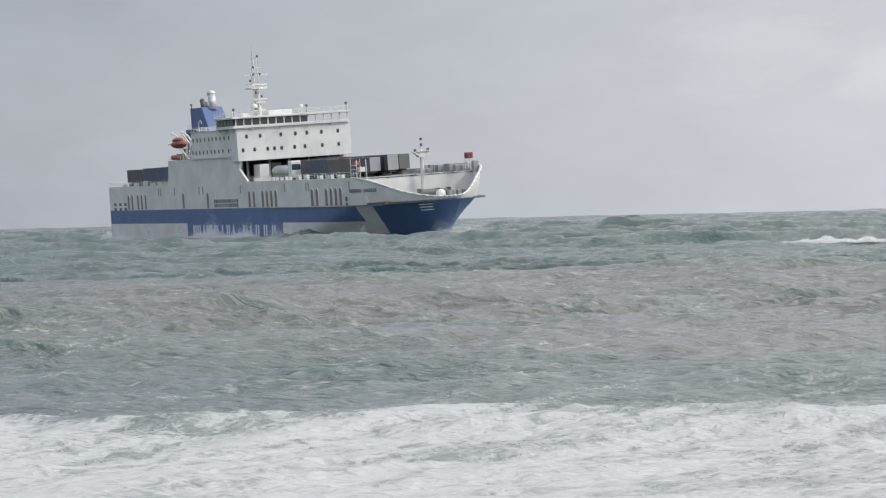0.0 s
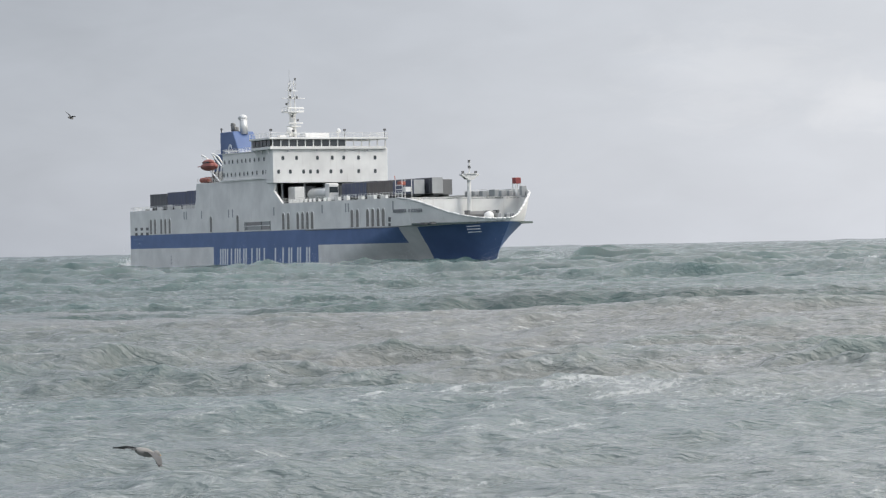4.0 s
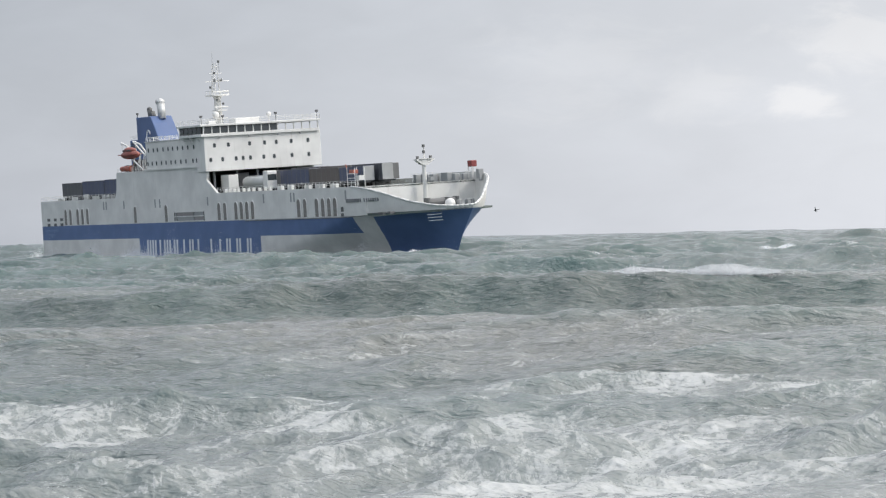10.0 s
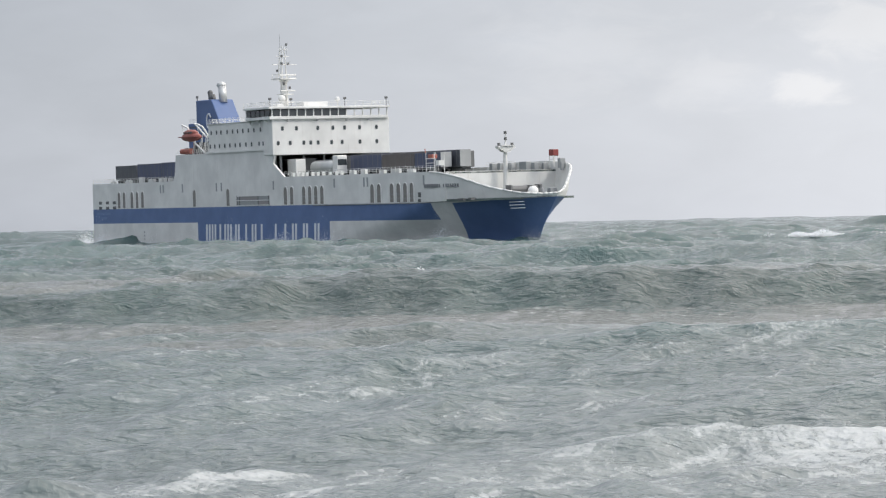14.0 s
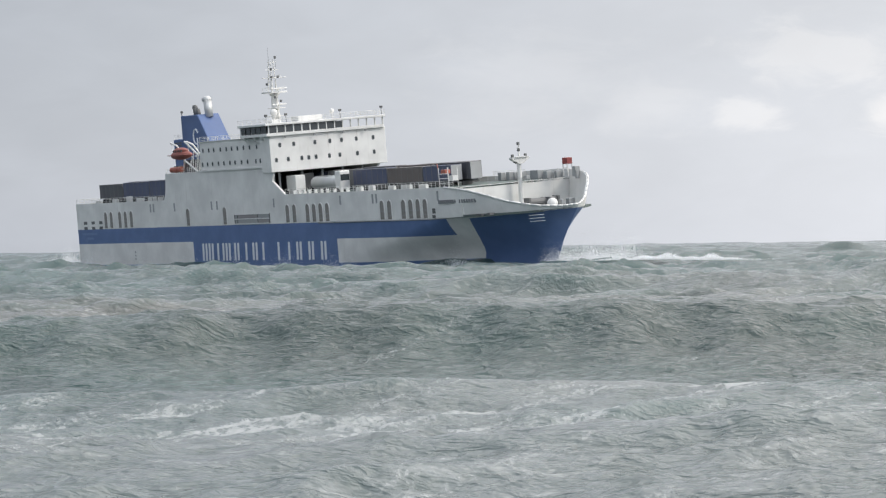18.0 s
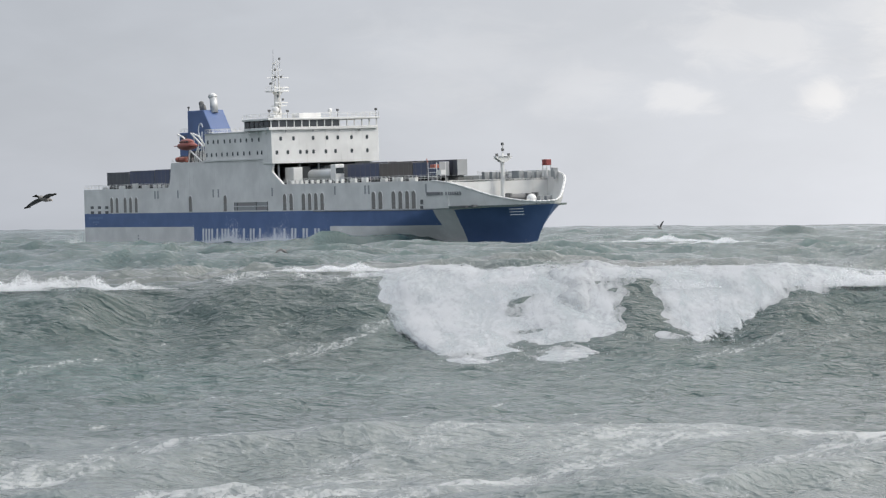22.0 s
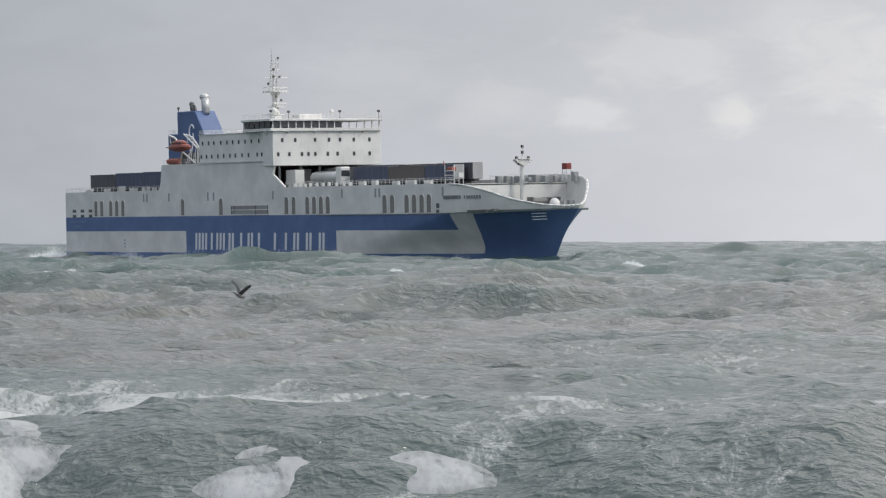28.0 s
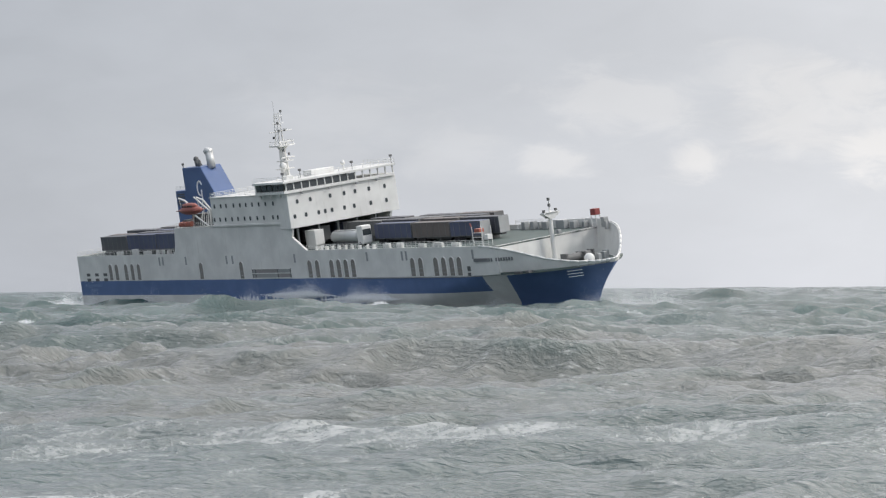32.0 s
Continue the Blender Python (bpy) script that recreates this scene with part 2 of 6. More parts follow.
def sea_material(name, silt_weight, tones, bands=False, shift=0.0, flecked=0.34):
    n, b = material(name, (0.08, 0.11, 0.10), 0.2)
    X, Y, Z = n.split(n.add("ShaderNodeNewGeometry").outputs["Position"])
    still = n.join(X, Y, 0.0)
    Xo, Yo, _ = n.split(n.add("ShaderNodeTexCoord").outputs["Object"])
    Yo = n.math("ADD", Yo, shift)
    flat = n.join(Xo, Yo, 0.0)

    def along(deg, u, v):
        """Coordinates along and across the wind's streaks."""
        c, s = math.cos(radians(deg)), math.sin(radians(deg))
        return n.join(n.math("MULTIPLY", n.vmath("DOT_PRODUCT", flat, (c, s, 0)), u), n.math("MULTIPLY", n.vmath("DOT_PRODUCT", flat, (-s, c, 0)), v), 0.0)

    # silt lies in a belt off the shore
    drift = n.noise(n.stretch(still, 0.010, 0.016, 0), 1.0, 4, 0.55, 0.6)
    wander = n.math("MULTIPLY_ADD", n.noise(n.stretch(still, 0.02, 0.012, 0), 1.0, 3), 160.0, -80.0)
    Yw = n.math("ADD", Y, wander)
    belt = n.math("MULTIPLY", n.ramp(Yw, 95, 150), n.ramp(Yw, 360, 230))
    silt = n.math("MULTIPLY", belt, n.ramp(drift, 0.30, 0.55))
    patch = n.noise(n.stretch(flat, 0.06, 0.05, 0), 1.0, 4)
    green = n.mix(n.ramp(patch, 0.35, 0.7), *tones)
    water = n.mix(n.math("MULTIPLY", silt, silt_weight), green, (0.142, 0.138, 0.127))
    _at = n.add("ShaderNodeAttribute")
    _at.attribute_name = "crest"
    crest = _at.outputs["Fac"]
    # teal on the crests: light through thin water, put into the colour
    water = n.mix(n.math("MULTIPLY", n.ramp(crest, 0.8, 2.6), 0.28), water, (0.062, 0.122, 0.115))
    # the surf zone is stirred up and pale
    water = n.mix(n.math("MULTIPLY", n.ramp(Y, 120, 66), 0.55), water, (0.150, 0.170, 0.167))
    # films and long streaks of foam, short streaks, lace and grain
    sway = n.math("MULTIPLY_ADD", n.noise(n.stretch(flat, 0.05, 0.03, 0), 1.0, 2), 16.0, -8.0)
    long_at = n.vmath("ADD", along(54, 0.06, 0.42), n.join(0.0, n.math("MULTIPLY", sway, 0.12), 0.0))
    long_streak = n.noise(long_at, 1.0, 6, 0.62, 0.35)
    short_streak = n.noise(along(46, 0.30, 2.1), 1.0, 5, 0.62, 0.5)
    fine = n.noise(n.stretch(flat, 1.0, 0.6, 0), 7.0, 5, 0.68, 0.2)
    mesh_a = n.noise(n.stretch(flat, 1.0, 0.55, 0), 1.1, 6, 0.62, 0.8)
    lines = n.math("SUBTRACT", 1.0, n.math("MULTIPLY", n.math("ABSOLUTE", n.math("SUBTRACT", mesh_a, 0.5)), 8.0), clamp=True)
    field = n.noise(n.stretch(flat, 0.045, 0.03, 0), 1.0, 4, 0.6, 0.5)
    tex = n.math("MULTIPLY_ADD", n.math("SUBTRACT", long_streak, 0.5), 2.0, n.math("MULTIPLY", n.math("SUBTRACT", short_streak, 0.5), 1.0))
    tex = n.math("ADD", tex, n.math("MULTIPLY", n.math("SUBTRACT", fine, 0.5), 0.8))
    tex = n.math("ADD", tex, n.math("MULTIPLY_ADD", lines, 0.34, -0.11))
    amount = n.math("MULTIPLY_ADD", n.math("SUBTRACT", field, 0.5), 1.1, 0.04)
    if bands:
        edge = n.math("MULTIPLY_ADD", n.noise(n.stretch(flat, 0.16, 0.10, 0), 1.0, 4, 0.6, 0.4), 16.0, -8.0)
        Ye = n.math("ADD", n.math("ADD", Yo, edge), n.math("MULTIPLY", Xo, -0.12))
        surf = n.ramp(Y, 124, 104)   # the bands whiten where the sea shoals
        for lo, hi, soft, weight, xc, xw in FOAM_BANDS:
            k = n.math("MULTIPLY", n.ramp(Ye, lo - soft, lo + soft), n.ramp(Ye, hi + soft, hi - soft))
            if xw:
                k = n.math("MULTIPLY", k, n.math("MULTIPLY_ADD", n.ramp(Xo, xc - xw, xc + xw), 0.85, 0.15))
            amount = n.math("MULTIPLY_ADD", n.math("MULTIPLY", k, surf), weight, amount)
    amount = n.math("SUBTRACT", amount, n.math("MULTIPLY", n.ramp(Y, 110, 190), 0.22))
    sheet = n.ramp(n.math("ADD", amount, tex), 0.30, 1.0)
    veil = n.math("MULTIPLY", n.ramp(n.math("MULTIPLY_ADD", tex, 0.5, amount), 0.05, 1.0), 0.45)
    tips = n.math("MULTIPLY", n.ramp(n.math("MULTIPLY_ADD", tex, 1.4, crest), 3.2, 4.8), 0.6)
    rise = n.math("ADD", Z, n.math("MULTIPLY_ADD", n.noise(n.stretch(flat, 0.10, 0.25, 0), 1.0, 3), 3.4, -1.75))
    cap = n.math("MULTIPLY", n.math("MULTIPLY", n.ramp(n.math("MULTIPLY_ADD", tex, 1.6, rise), 3.0, 4.4), n.ramp(Y, 620, 520)), 0.8)
    # short pale marks: foam flecks, with sky glints put into the colour too
    fleck_glint = n.noise(n.stretch(flat, 1.0, 2.0, 0), 1.0, 4, 0.58, 0.2)
    fleck_glint = n.math("MULTIPLY", n.ramp(n.math("MULTIPLY_ADD", n.math("SUBTRACT", long_streak, 0.5), 0.35, fleck_glint), 0.52, 0.74), flecked)
    veil = n.math("MAXIMUM", veil, n.math("MULTIPLY", fleck_glint, n.ramp(Y, 700, 250)))
    foam = n.math("MAXIMUM", n.math("MAXIMUM", n.math("MULTIPLY", sheet, 0.78), veil), n.math("MAXIMUM", tips, cap), clamp=True)
    n.put(b.inputs["Base Color"], n.mix(foam, water, (0.53, 0.545, 0.545)))
    n.put(b.inputs["Roughness"], n.math("MULTIPLY_ADD", foam, 0.6, 0.08))
    b.inputs["IOR"].default_value = 1.333
    sharp = lambda v: n.math("SUBTRACT", 1.0, n.math("ABSOLUTE", n.math("MULTIPLY_ADD", v, 4.0, -2.0)), clamp=True)
    chop = sharp(n.noise(n.stretch(flat, 0.62, 1.15, 0), 1.0, 3, 0.55, 0.3))
    comb = sharp(n.noise(along(14, 1.5, 2.6), 1.0, 3, 0.55, 0.2))
    grain = n.noise(flat, 8.0, 3, 0.6)
    n1 = n.bump(chop, 1.0, 0.11)
    n2 = n.bump(n.math("MULTIPLY_ADD", grain, 0.3, comb), 1.0, 0.042, n1)
    n3 = n.bump(n.math("MULTIPLY", foam, fine), 0.6, 0.03, n2)
    n.put(b.inputs["Normal"], n3)


GREENS = ((0.034, 0.065, 0.064), (0.066, 0.107, 0.105))
sea_material("sea", 0.7, GREENS)
sea_material("swell_water", 0.63, GREENS, True)
sea_material("wave_water", 0.2, ((0.012, 0.040, 0.038), (0.028, 0.068, 0.064)), False, 135 + 9.0 * 21.5, 0.13)

# broken water and spray
def froth_material(name, colour, grey, lo, hi, most, through_light):
    """White water, dense in its middle and torn thin at its edges, where the water behind shows through."""
    n, b = material(name, colour, 0.9)
    at = n.add("ShaderNodeTexCoord").outputs["Object"]
    fall = n.noise(n.stretch(at, 1.0, 0.45, 0.45), 1.1, 6, 0.62, 0.5)
    bub = n.noise(n.stretch(at, 1.0, 0.6, 0.6), 5.0, 5, 0.65)
    n.put(b.inputs["Base Color"], n.mix(n.ramp(fall, 0.62, 0.34), colour, grey))
    n.put(b.inputs["Normal"], n.bump(n.math("MULTIPLY_ADD", bub, 0.3, fall), 0.25, 0.10))
    b.inputs["Specular IOR Level"].default_value = 0.05
    veil = n.add("ShaderNodeAttribute")
    veil.attribute_name = "veil"
    torn = n.math("MULTIPLY_ADD", n.math("SUBTRACT", fall, 0.5), 1.9, n.math("MULTIPLY", n.math("SUBTRACT", bub, 0.5), 0.9))
    dense = n.math("MULTIPLY", n.ramp(n.math("ADD", veil.outputs["Fac"], torn), lo, hi), most)
    thin = n.add("ShaderNodeBsdfTranslucent", Color=colour)
    both = n.add("ShaderNodeMixShader", Fac=through_light)
    n.links.new(b.outputs[0], both.inputs[1])
    n.links.new(thin.outputs[0], both.inputs[2])
    body = n.add("ShaderNodeMixShader", Fac=dense)
    n.links.new(n.add("ShaderNodeBsdfTransparent").outputs[0], body.inputs[1])
    n.links.new(both.outputs[0], body.inputs[2])
    n.links.new(body.outputs[0], n.tree.nodes["Material Output"].inputs["Surface"])


froth_material("froth", (0.49, 0.51, 0.525), (0.415, 0.45, 0.46), 0.10, 0.75, 1.0, 0.0)
froth_material("veil_of_spray", (0.54, 0.555, 0.57), (0.48, 0.505, 0.515), 0.30, 1.25, 0.75, 0.12)


def droplet_material(name, colour):
    """White water torn to shreds: light comes back from it and through it."""
    n, b = material(name, colour, 0.9)
    b.inputs["Specular IOR Level"].default_value = 0.05
    thin = n.add("ShaderNodeBsdfTranslucent", Color=colour)
    both = n.add("ShaderNodeMixShader", Fac=0.5)
    n.links.new(b.outputs[0], both.inputs[1])
    n.links.new(thin.outputs[0], both.inputs[2])
    n.links.new(both.outputs[0], n.tree.nodes["Material Output"].inputs["Surface"])


droplet_material("spray", (0.92, 0.93, 0.94))
droplet_material("mist", (0.72, 0.74, 0.76))
material("gull_grey", (0.065, 0.067, 0.07), 0.7)
material("gull_white", (0.20, 0.195, 0.185), 0.7)
material("gull_dark", (0.035, 0.033, 0.032), 0.7)
material("gull_beak", (0.35, 0.20, 0.04), 0.5)

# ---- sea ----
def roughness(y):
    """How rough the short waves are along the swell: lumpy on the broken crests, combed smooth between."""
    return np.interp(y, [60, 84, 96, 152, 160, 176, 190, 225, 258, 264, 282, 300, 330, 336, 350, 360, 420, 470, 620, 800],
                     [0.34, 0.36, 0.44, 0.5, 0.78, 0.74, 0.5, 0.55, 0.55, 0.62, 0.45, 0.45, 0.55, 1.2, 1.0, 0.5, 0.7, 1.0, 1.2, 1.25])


def wave_field(x, y, seed, waves, cell):
    """Heights and sideways shifts of a sum of waves; short ones come in groups with sharp crests, and those under four cells fade out."""
    rng = np.random.default_rng(seed)
    z, sx, sy, short = (np.zeros_like(x) for _ in range(4))
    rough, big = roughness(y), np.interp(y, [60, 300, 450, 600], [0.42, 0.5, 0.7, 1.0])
    for length, height, count, spread, heading in waves:
        for _ in range(count):
            lam = length * rng.uniform(0.72, 1.35)
            ang = heading + rng.normal(0, spread)
            amp = height * rng.uniform(0.6, 1.2) / math.sqrt(count)
            k = 2 * math.pi / lam
            kx, ky = k * math.sin(ang), k * math.cos(ang)
            ph = kx * x + ky * y + rng.uniform(0, 6.283)
            fade = np.clip(lam / (3.2 * cell) - 0.3, 0, 1) * amp
            g = rng.uniform(0, 6.283, 6)
            if length < 20:
                q = k / rng.uniform(2.2, 4.5)
                group = np.sin(q * x + g[0] + 1.5 * np.sin(0.37 * q * y + g[1])) * np.sin(0.6 * q * y + g[2] + 1.3 * np.sin(0.5 * q * x + g[3]))
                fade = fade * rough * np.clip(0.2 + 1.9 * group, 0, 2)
                ph = ph + 0.9 * np.sin(0.31 * k * x + g[4]) + 0.7 * np.sin(0.23 * k * y + g[5])
            else:
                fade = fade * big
            peak = 0.55 if length < 6 else 0.85
            c = np.cos(ph)
            z += fade * (c + 0.22 * np.cos(2 * ph)) if length < 20 else fade * c
            if length < 20:
                short += fade * c
            sn = np.sin(ph)
            sx -= peak * fade * sn * math.sin(ang)
            sy -= peak * fade * sn * math.cos(ang)
    return z, sx, sy, short


def sheet_rows(near, fine_to, far, step, growth):
    ys, y, s = [], near, step
    while y < far:
        ys.append(y)
        if y > fine_to:
            s *= growth
        y += s
    return np.array(ys)


def grid_object(name, co, crest=None):
    """A smooth surface through a grid of places; crest tells how sharply each place stands over the water round it."""
    r, c = co.shape[:2]
    a = (np.arange(r - 1)[:, None] * c + np.arange(c - 1)[None, :]).reshape(-1)
    quads = np.stack([a, a + 1, a + c + 1, a + c], -1)
    me = bpy.data.meshes.new(name)
    me.vertices.add(r * c)
    me.vertices.foreach_set("co", co.astype(np.float32).ravel())
    me.loops.add(quads.size)
    me.loops.foreach_set("vertex_index", quads.astype(np.int32).ravel())
    me.polygons.add(len(quads))
    me.polygons.foreach_set("loop_start", np.arange(0, quads.size, 4, dtype=np.int32))
    me.polygons.foreach_set("use_smooth", np.ones(len(quads), dtype=bool))
    me.update(calc_edges=True)
    me.validate()
    if crest is not None:
        me.attributes.new("crest", "FLOAT", "POINT").data.foreach_set("value", crest.astype(np.float32).ravel())
    me.materials.append(MAT["sea"])
    return new(name, me)


def water_sheet(name, near, fine_to, far, step, growth, columns, seed, waves, level, shape=None, calm=None):
    """A fan-shaped piece of sea surface that opens away from the shore."""
    ys = sheet_rows(near, fine_to, far, step, growth)
    u = np.linspace(0, 1, columns)
    left, right = -0.21 * ys - 10, 0.29 * ys + 10
    x = left[:, None] + (right - left)[:, None] * u[None, :]
    y = np.repeat(ys[:, None], columns, 1)
    dy = np.gradient(ys)[:, None]
    cell = np.maximum((right - left)[:, None] / columns, 0.6 * dy) + 0 * x
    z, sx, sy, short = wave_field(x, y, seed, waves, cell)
    if calm:
        keep = calm(y)
        z, sx, sy = z * keep, sx * keep, sy * keep
    if shape:
        z += shape(x, y)
    z += level
    return grid_object(name, np.stack([x + sx, y + sy, z], -1), short / (short.std(axis=1, keepdims=True) + 0.02))


# swell, wind sea, chop, ripples: length, height, number, spread of heading, heading
SWELL = [(72, 0.85, 6, 0.16, -0.05), (36, 0.72, 8, 0.35, -0.1), (17, 0.56, 10, 0.28, -0.15), (8.5, 0.40, 12, 0.34, -0.2),
         (4.2, 0.20, 12, 0.5, -0.2), (2.2, 0.14, 12, 0.55, -0.2), (1.25, 0.08, 14, 0.6, -0.1)]
CROSS = [(52, 0.50, 6, 0.3, -0.5), (24, 0.40, 9, 0.5, 0.5), (11, 0.34, 12, 0.7, 0.3), (5, 0.22, 12, 0.6, -0.3), (2.4, 0.12, 12, 0.7, 0.0)]
RUN = 9.0            # metres a second that the swell runs towards the shore
CREST = 135 + RUN * 21.5   # where the great breaker's crest lies on its sheet


def ridge(x, y, crest, height, front, back, bend=0.0, trough=0.0):
    s = y - crest - bend * np.sin(x * 0.045 + crest) - 1.2 * np.sin(x * 0.21 + 1.3)
    lip = 0.84 + 0.12 * np.sin(x * 0.11 + 0.6) + 0.05 * np.sin(x * 0.37)
    up = np.where(s < 0, 1 / (1 + (np.abs(s) / front) ** 2.6), np.exp(-(s / back) ** 2))
    low = trough * np.exp(-((s + 3.4 * front) / (2.2 * front)) ** 2)
    return height * lip * up - low


def hollow(s, a, b):
    """One between two edges, nothing outside, with soft flanks."""
    return 1 / (1 + np.exp(-(s - a) / 2.5)) / (1 + np.exp((s - b) / 2.5))


def swell_calm(y):
    return 1 - 0.65 * hollow(y - CREST, -50, 6)


def cross_shape(x, y):
    return -1.6 * hollow(y, 192, 250)


def swell_shape(x, y):
    z = np.zeros_like(x)
    for crest, h, f, k in ((88, 0.3, 6, 14), (150, 0.5, 6, 14), (169, 0.9, 6, 11), (216, 1.4, 7, 18), (270, 0.8, 6, 12), (340, 0.55, 4.5, 8), (392, 0.6, 7, 18), (437, 1.7, 7, 16), (484, 2.0, 7, 18),
                           (548, 1.2, 9, 18), (604, 1.2, 9, 20), (668, 1.1, 9, 20), (738, 1.2, 10, 22), (812, 1.0, 10, 22), (884, 1.2, 10, 24), (962, 1.1, 10, 24),
                           (1050, 1.2, 11, 26), (1150, 2.2, 12, 24), (1270, 2.4, 12, 24), (1400, 2.6, 13, 26), (1600, 2.0, 16, 40), (1850, 2.0, 20, 45)):
        along = 0.55 + 0.45 * np.sin(x * (0.030 + 0.02 * math.sin(crest)) + crest * 0.7)
        if crest < 350 and crest != 216:
            along = 0.78 + 0.22 * np.sin(x * 0.16 + crest)
        if crest > 1100:
            along = 0.50 + 0.2 * np.sin(x / 9 + crest) + 0.15 * np.sin(x / 4.3 + 2 * crest) + 0.2 * np.sin(x / 24 + 3 * crest)
        z += ridge(x + 31 * h, y, crest, h, f, k, 3.0 if crest < 350 else 6.0, 0.3) * along
    return z * swell_calm(y) - 2.3 * hollow(y - CREST, -44, 9)


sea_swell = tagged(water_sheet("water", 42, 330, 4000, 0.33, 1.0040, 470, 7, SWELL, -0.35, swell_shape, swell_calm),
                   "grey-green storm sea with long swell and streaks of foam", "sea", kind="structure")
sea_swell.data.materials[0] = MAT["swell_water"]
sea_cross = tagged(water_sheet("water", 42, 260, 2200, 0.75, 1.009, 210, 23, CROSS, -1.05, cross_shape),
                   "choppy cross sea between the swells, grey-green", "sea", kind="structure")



def wave_face(s):
    """Height of the great wave at a distance behind (+) or ahead (-) of its crest."""
    steep = np.where(s < 0, 1 / (1 + (np.abs(s) / 5.0) ** 2.6), np.exp(-(s / 17) ** 2))
    broad = np.where(s < 0, 1 / (1 + (s / 22) ** 2), np.exp(-(s / 17) ** 2))
    return 3.3 * steep, 0.8 * broad - 1.5


def crest_line(x):
    return CREST + 2.0 * np.sin(x * 0.045 + CREST) + 1.0 * np.sin(x * 0.21 + 1.3) + 0.12 * (x - 8)


def breaker_body():
    """The steep wave that carries the great breaker, rising out of the swell."""
    ys = np.concatenate([np.arange(-58, -16, 0.34), np.arange(-16, 14, 0.27), np.arange(14, 48, 0.8)])
    xs = np.arange(-62, 92, 0.34)
    x, y = np.meshgrid(xs, ys)
    z, sx, sy, short = wave_field(x, y + CREST, 31, [(17, 0.12, 8, 0.6, 0.1), (8, 0.11, 10, 0.5, 0.2), (3.8, 0.14, 10, 0.5, -0.3), (2.0, 0.14, 12, 0.5, -0.2), (1.25, 0.09, 12, 0.6, -0.2)], np.full_like(x, 0.3))
    steep, broad = wave_face(y + CREST - crest_line(x) + 0.5 * np.sin(x * 0.55) + 0.3 * np.sin(x * 1.1 + 2))
    z += steep * (np.interp(x, [-30, -16, -6, 6, 18, 30, 44], [0.6, 0.82, 0.93, 0.94, 0.97, 0.95, 0.7]) + 0.05 * np.sin(x * 0.11 + 0.6) + 0.03 * np.sin(x * 0.37) + 0.025 * np.sin(x * 0.83 + 1)) + broad
    edge = np.maximum(np.maximum(np.abs(x - 15) - 55, 0) / 12, np.maximum(np.maximum(-y - 46, y - 30), 0) / 10)
    z -= 2.6 * edge ** 1.5
    return grid_object("water", np.stack([x + sx, y + sy, z], -1), short / 0.3)


great_wave = breaker_body()
great_wave.data.materials[0] = MAT["wave_water"]
tagged(great_wave, "steep grey-green wave face about to break", "sea wave", kind="structure")

_bm = bmesh.new()
_v = [_bm.verts.new(p) for p in ((-4800, -300, -2.6), (4800, -300, -2.6), (4800, 4800, -2.6), (-4800, 4800, -2.6))]
_bm.faces.new(_v)
_me = bpy.data.meshes.new("sea_depth")
_bm.to_mesh(_me)
_bm.free()
_me.materials.append(MAT["sea"])
tagged(new("water", _me), "open grey-green sea out to the horizon", "sea", kind="structure")

# ---- helpers for things in parts ----
def box(bm, x0, x1, y0, y1, z0, z1, bevel=0.0):
    vs = bmesh.ops.create_cube(bm, size=1, matrix=Matrix.Translation(((x0 + x1) / 2, (y0 + y1) / 2, (z0 + z1) / 2)) @ Matrix.Diagonal((x1 - x0, y1 - y0, z1 - z0, 1)))["verts"]
    if bevel:
        es = list({e for v in vs for e in v.link_edges})
        bmesh.ops.bevel(bm, geom=es, offset=bevel, segments=2, affect="EDGES", profile=0.5)


def rod(bm, a, b, r, r2=None, sides=8):
    a, b = Vector(a), Vector(b)
    d = b - a
    m = Matrix.Translation((a + b) / 2) @ d.to_track_quat("Z", "Y").to_matrix().to_4x4()
    bmesh.ops.create_cone(bm, cap_ends=True, segments=sides, radius1=r, radius2=r if r2 is None else r2, depth=d.length, matrix=m)


def ball(bm, p, r, sx=1, sy=1, sz=1, seg=12):
    bmesh.ops.create_uvsphere(bm, u_segments=seg, v_segments=max(6, seg // 2), radius=r, matrix=Matrix.Translation(p) @ Matrix.Diagonal((sx, sy, sz, 1)))


def prism(bm, outline, a, b, axis="y"):
    """A plate: an outline of (u, w) pushed from a to b along an axis."""
    def at(u, w, d):
        return {"y": (u, d, w), "x": (d, u, w), "z": (u, w, d)}[axis]
    lo = [bm.verts.new(at(u, w, a)) for u, w in outline]
    hi = [bm.verts.new(at(u, w, b)) for u, w in outline]
    k = len(outline)
    bm.faces.new(lo)
    bm.faces.new(hi[::-1])
    for i in range(k):
        bm.faces.new((lo[i], hi[i], hi[(i + 1) % k], lo[(i + 1) % k]))
    bmesh.ops.recalc_face_normals(bm, faces=bm.faces)


def part(name, bm, mat, parent=None, label="", smooth=False):
    me = bpy.data.meshes.new(name)
    bm.to_mesh(me)
    bm.free()
    if smooth:
        for p in me.polygons:
            p.use_smooth = True
    me.materials.append(MAT[mat])
    ob = new(name, me)
    ob.parent = parent
    if label:
        ob["label"] = label
    return ob


def shared(name, source, parent, m):
    ob = new(name, source.data)
    ob.parent = parent
    ob.matrix_basis = m
    return ob


def part_of(name, mat, parent, draw, label="", smooth=False):
    bm = bmesh.new()
    draw(bm)
    return part(name, bm, mat, parent, label, smooth)


# ---- the ferry ----
ship = tagged(new("cargo_ferry"), "white cargo ferry with a broad blue band, heeling in storm waves", "ship")
HB = 13.25


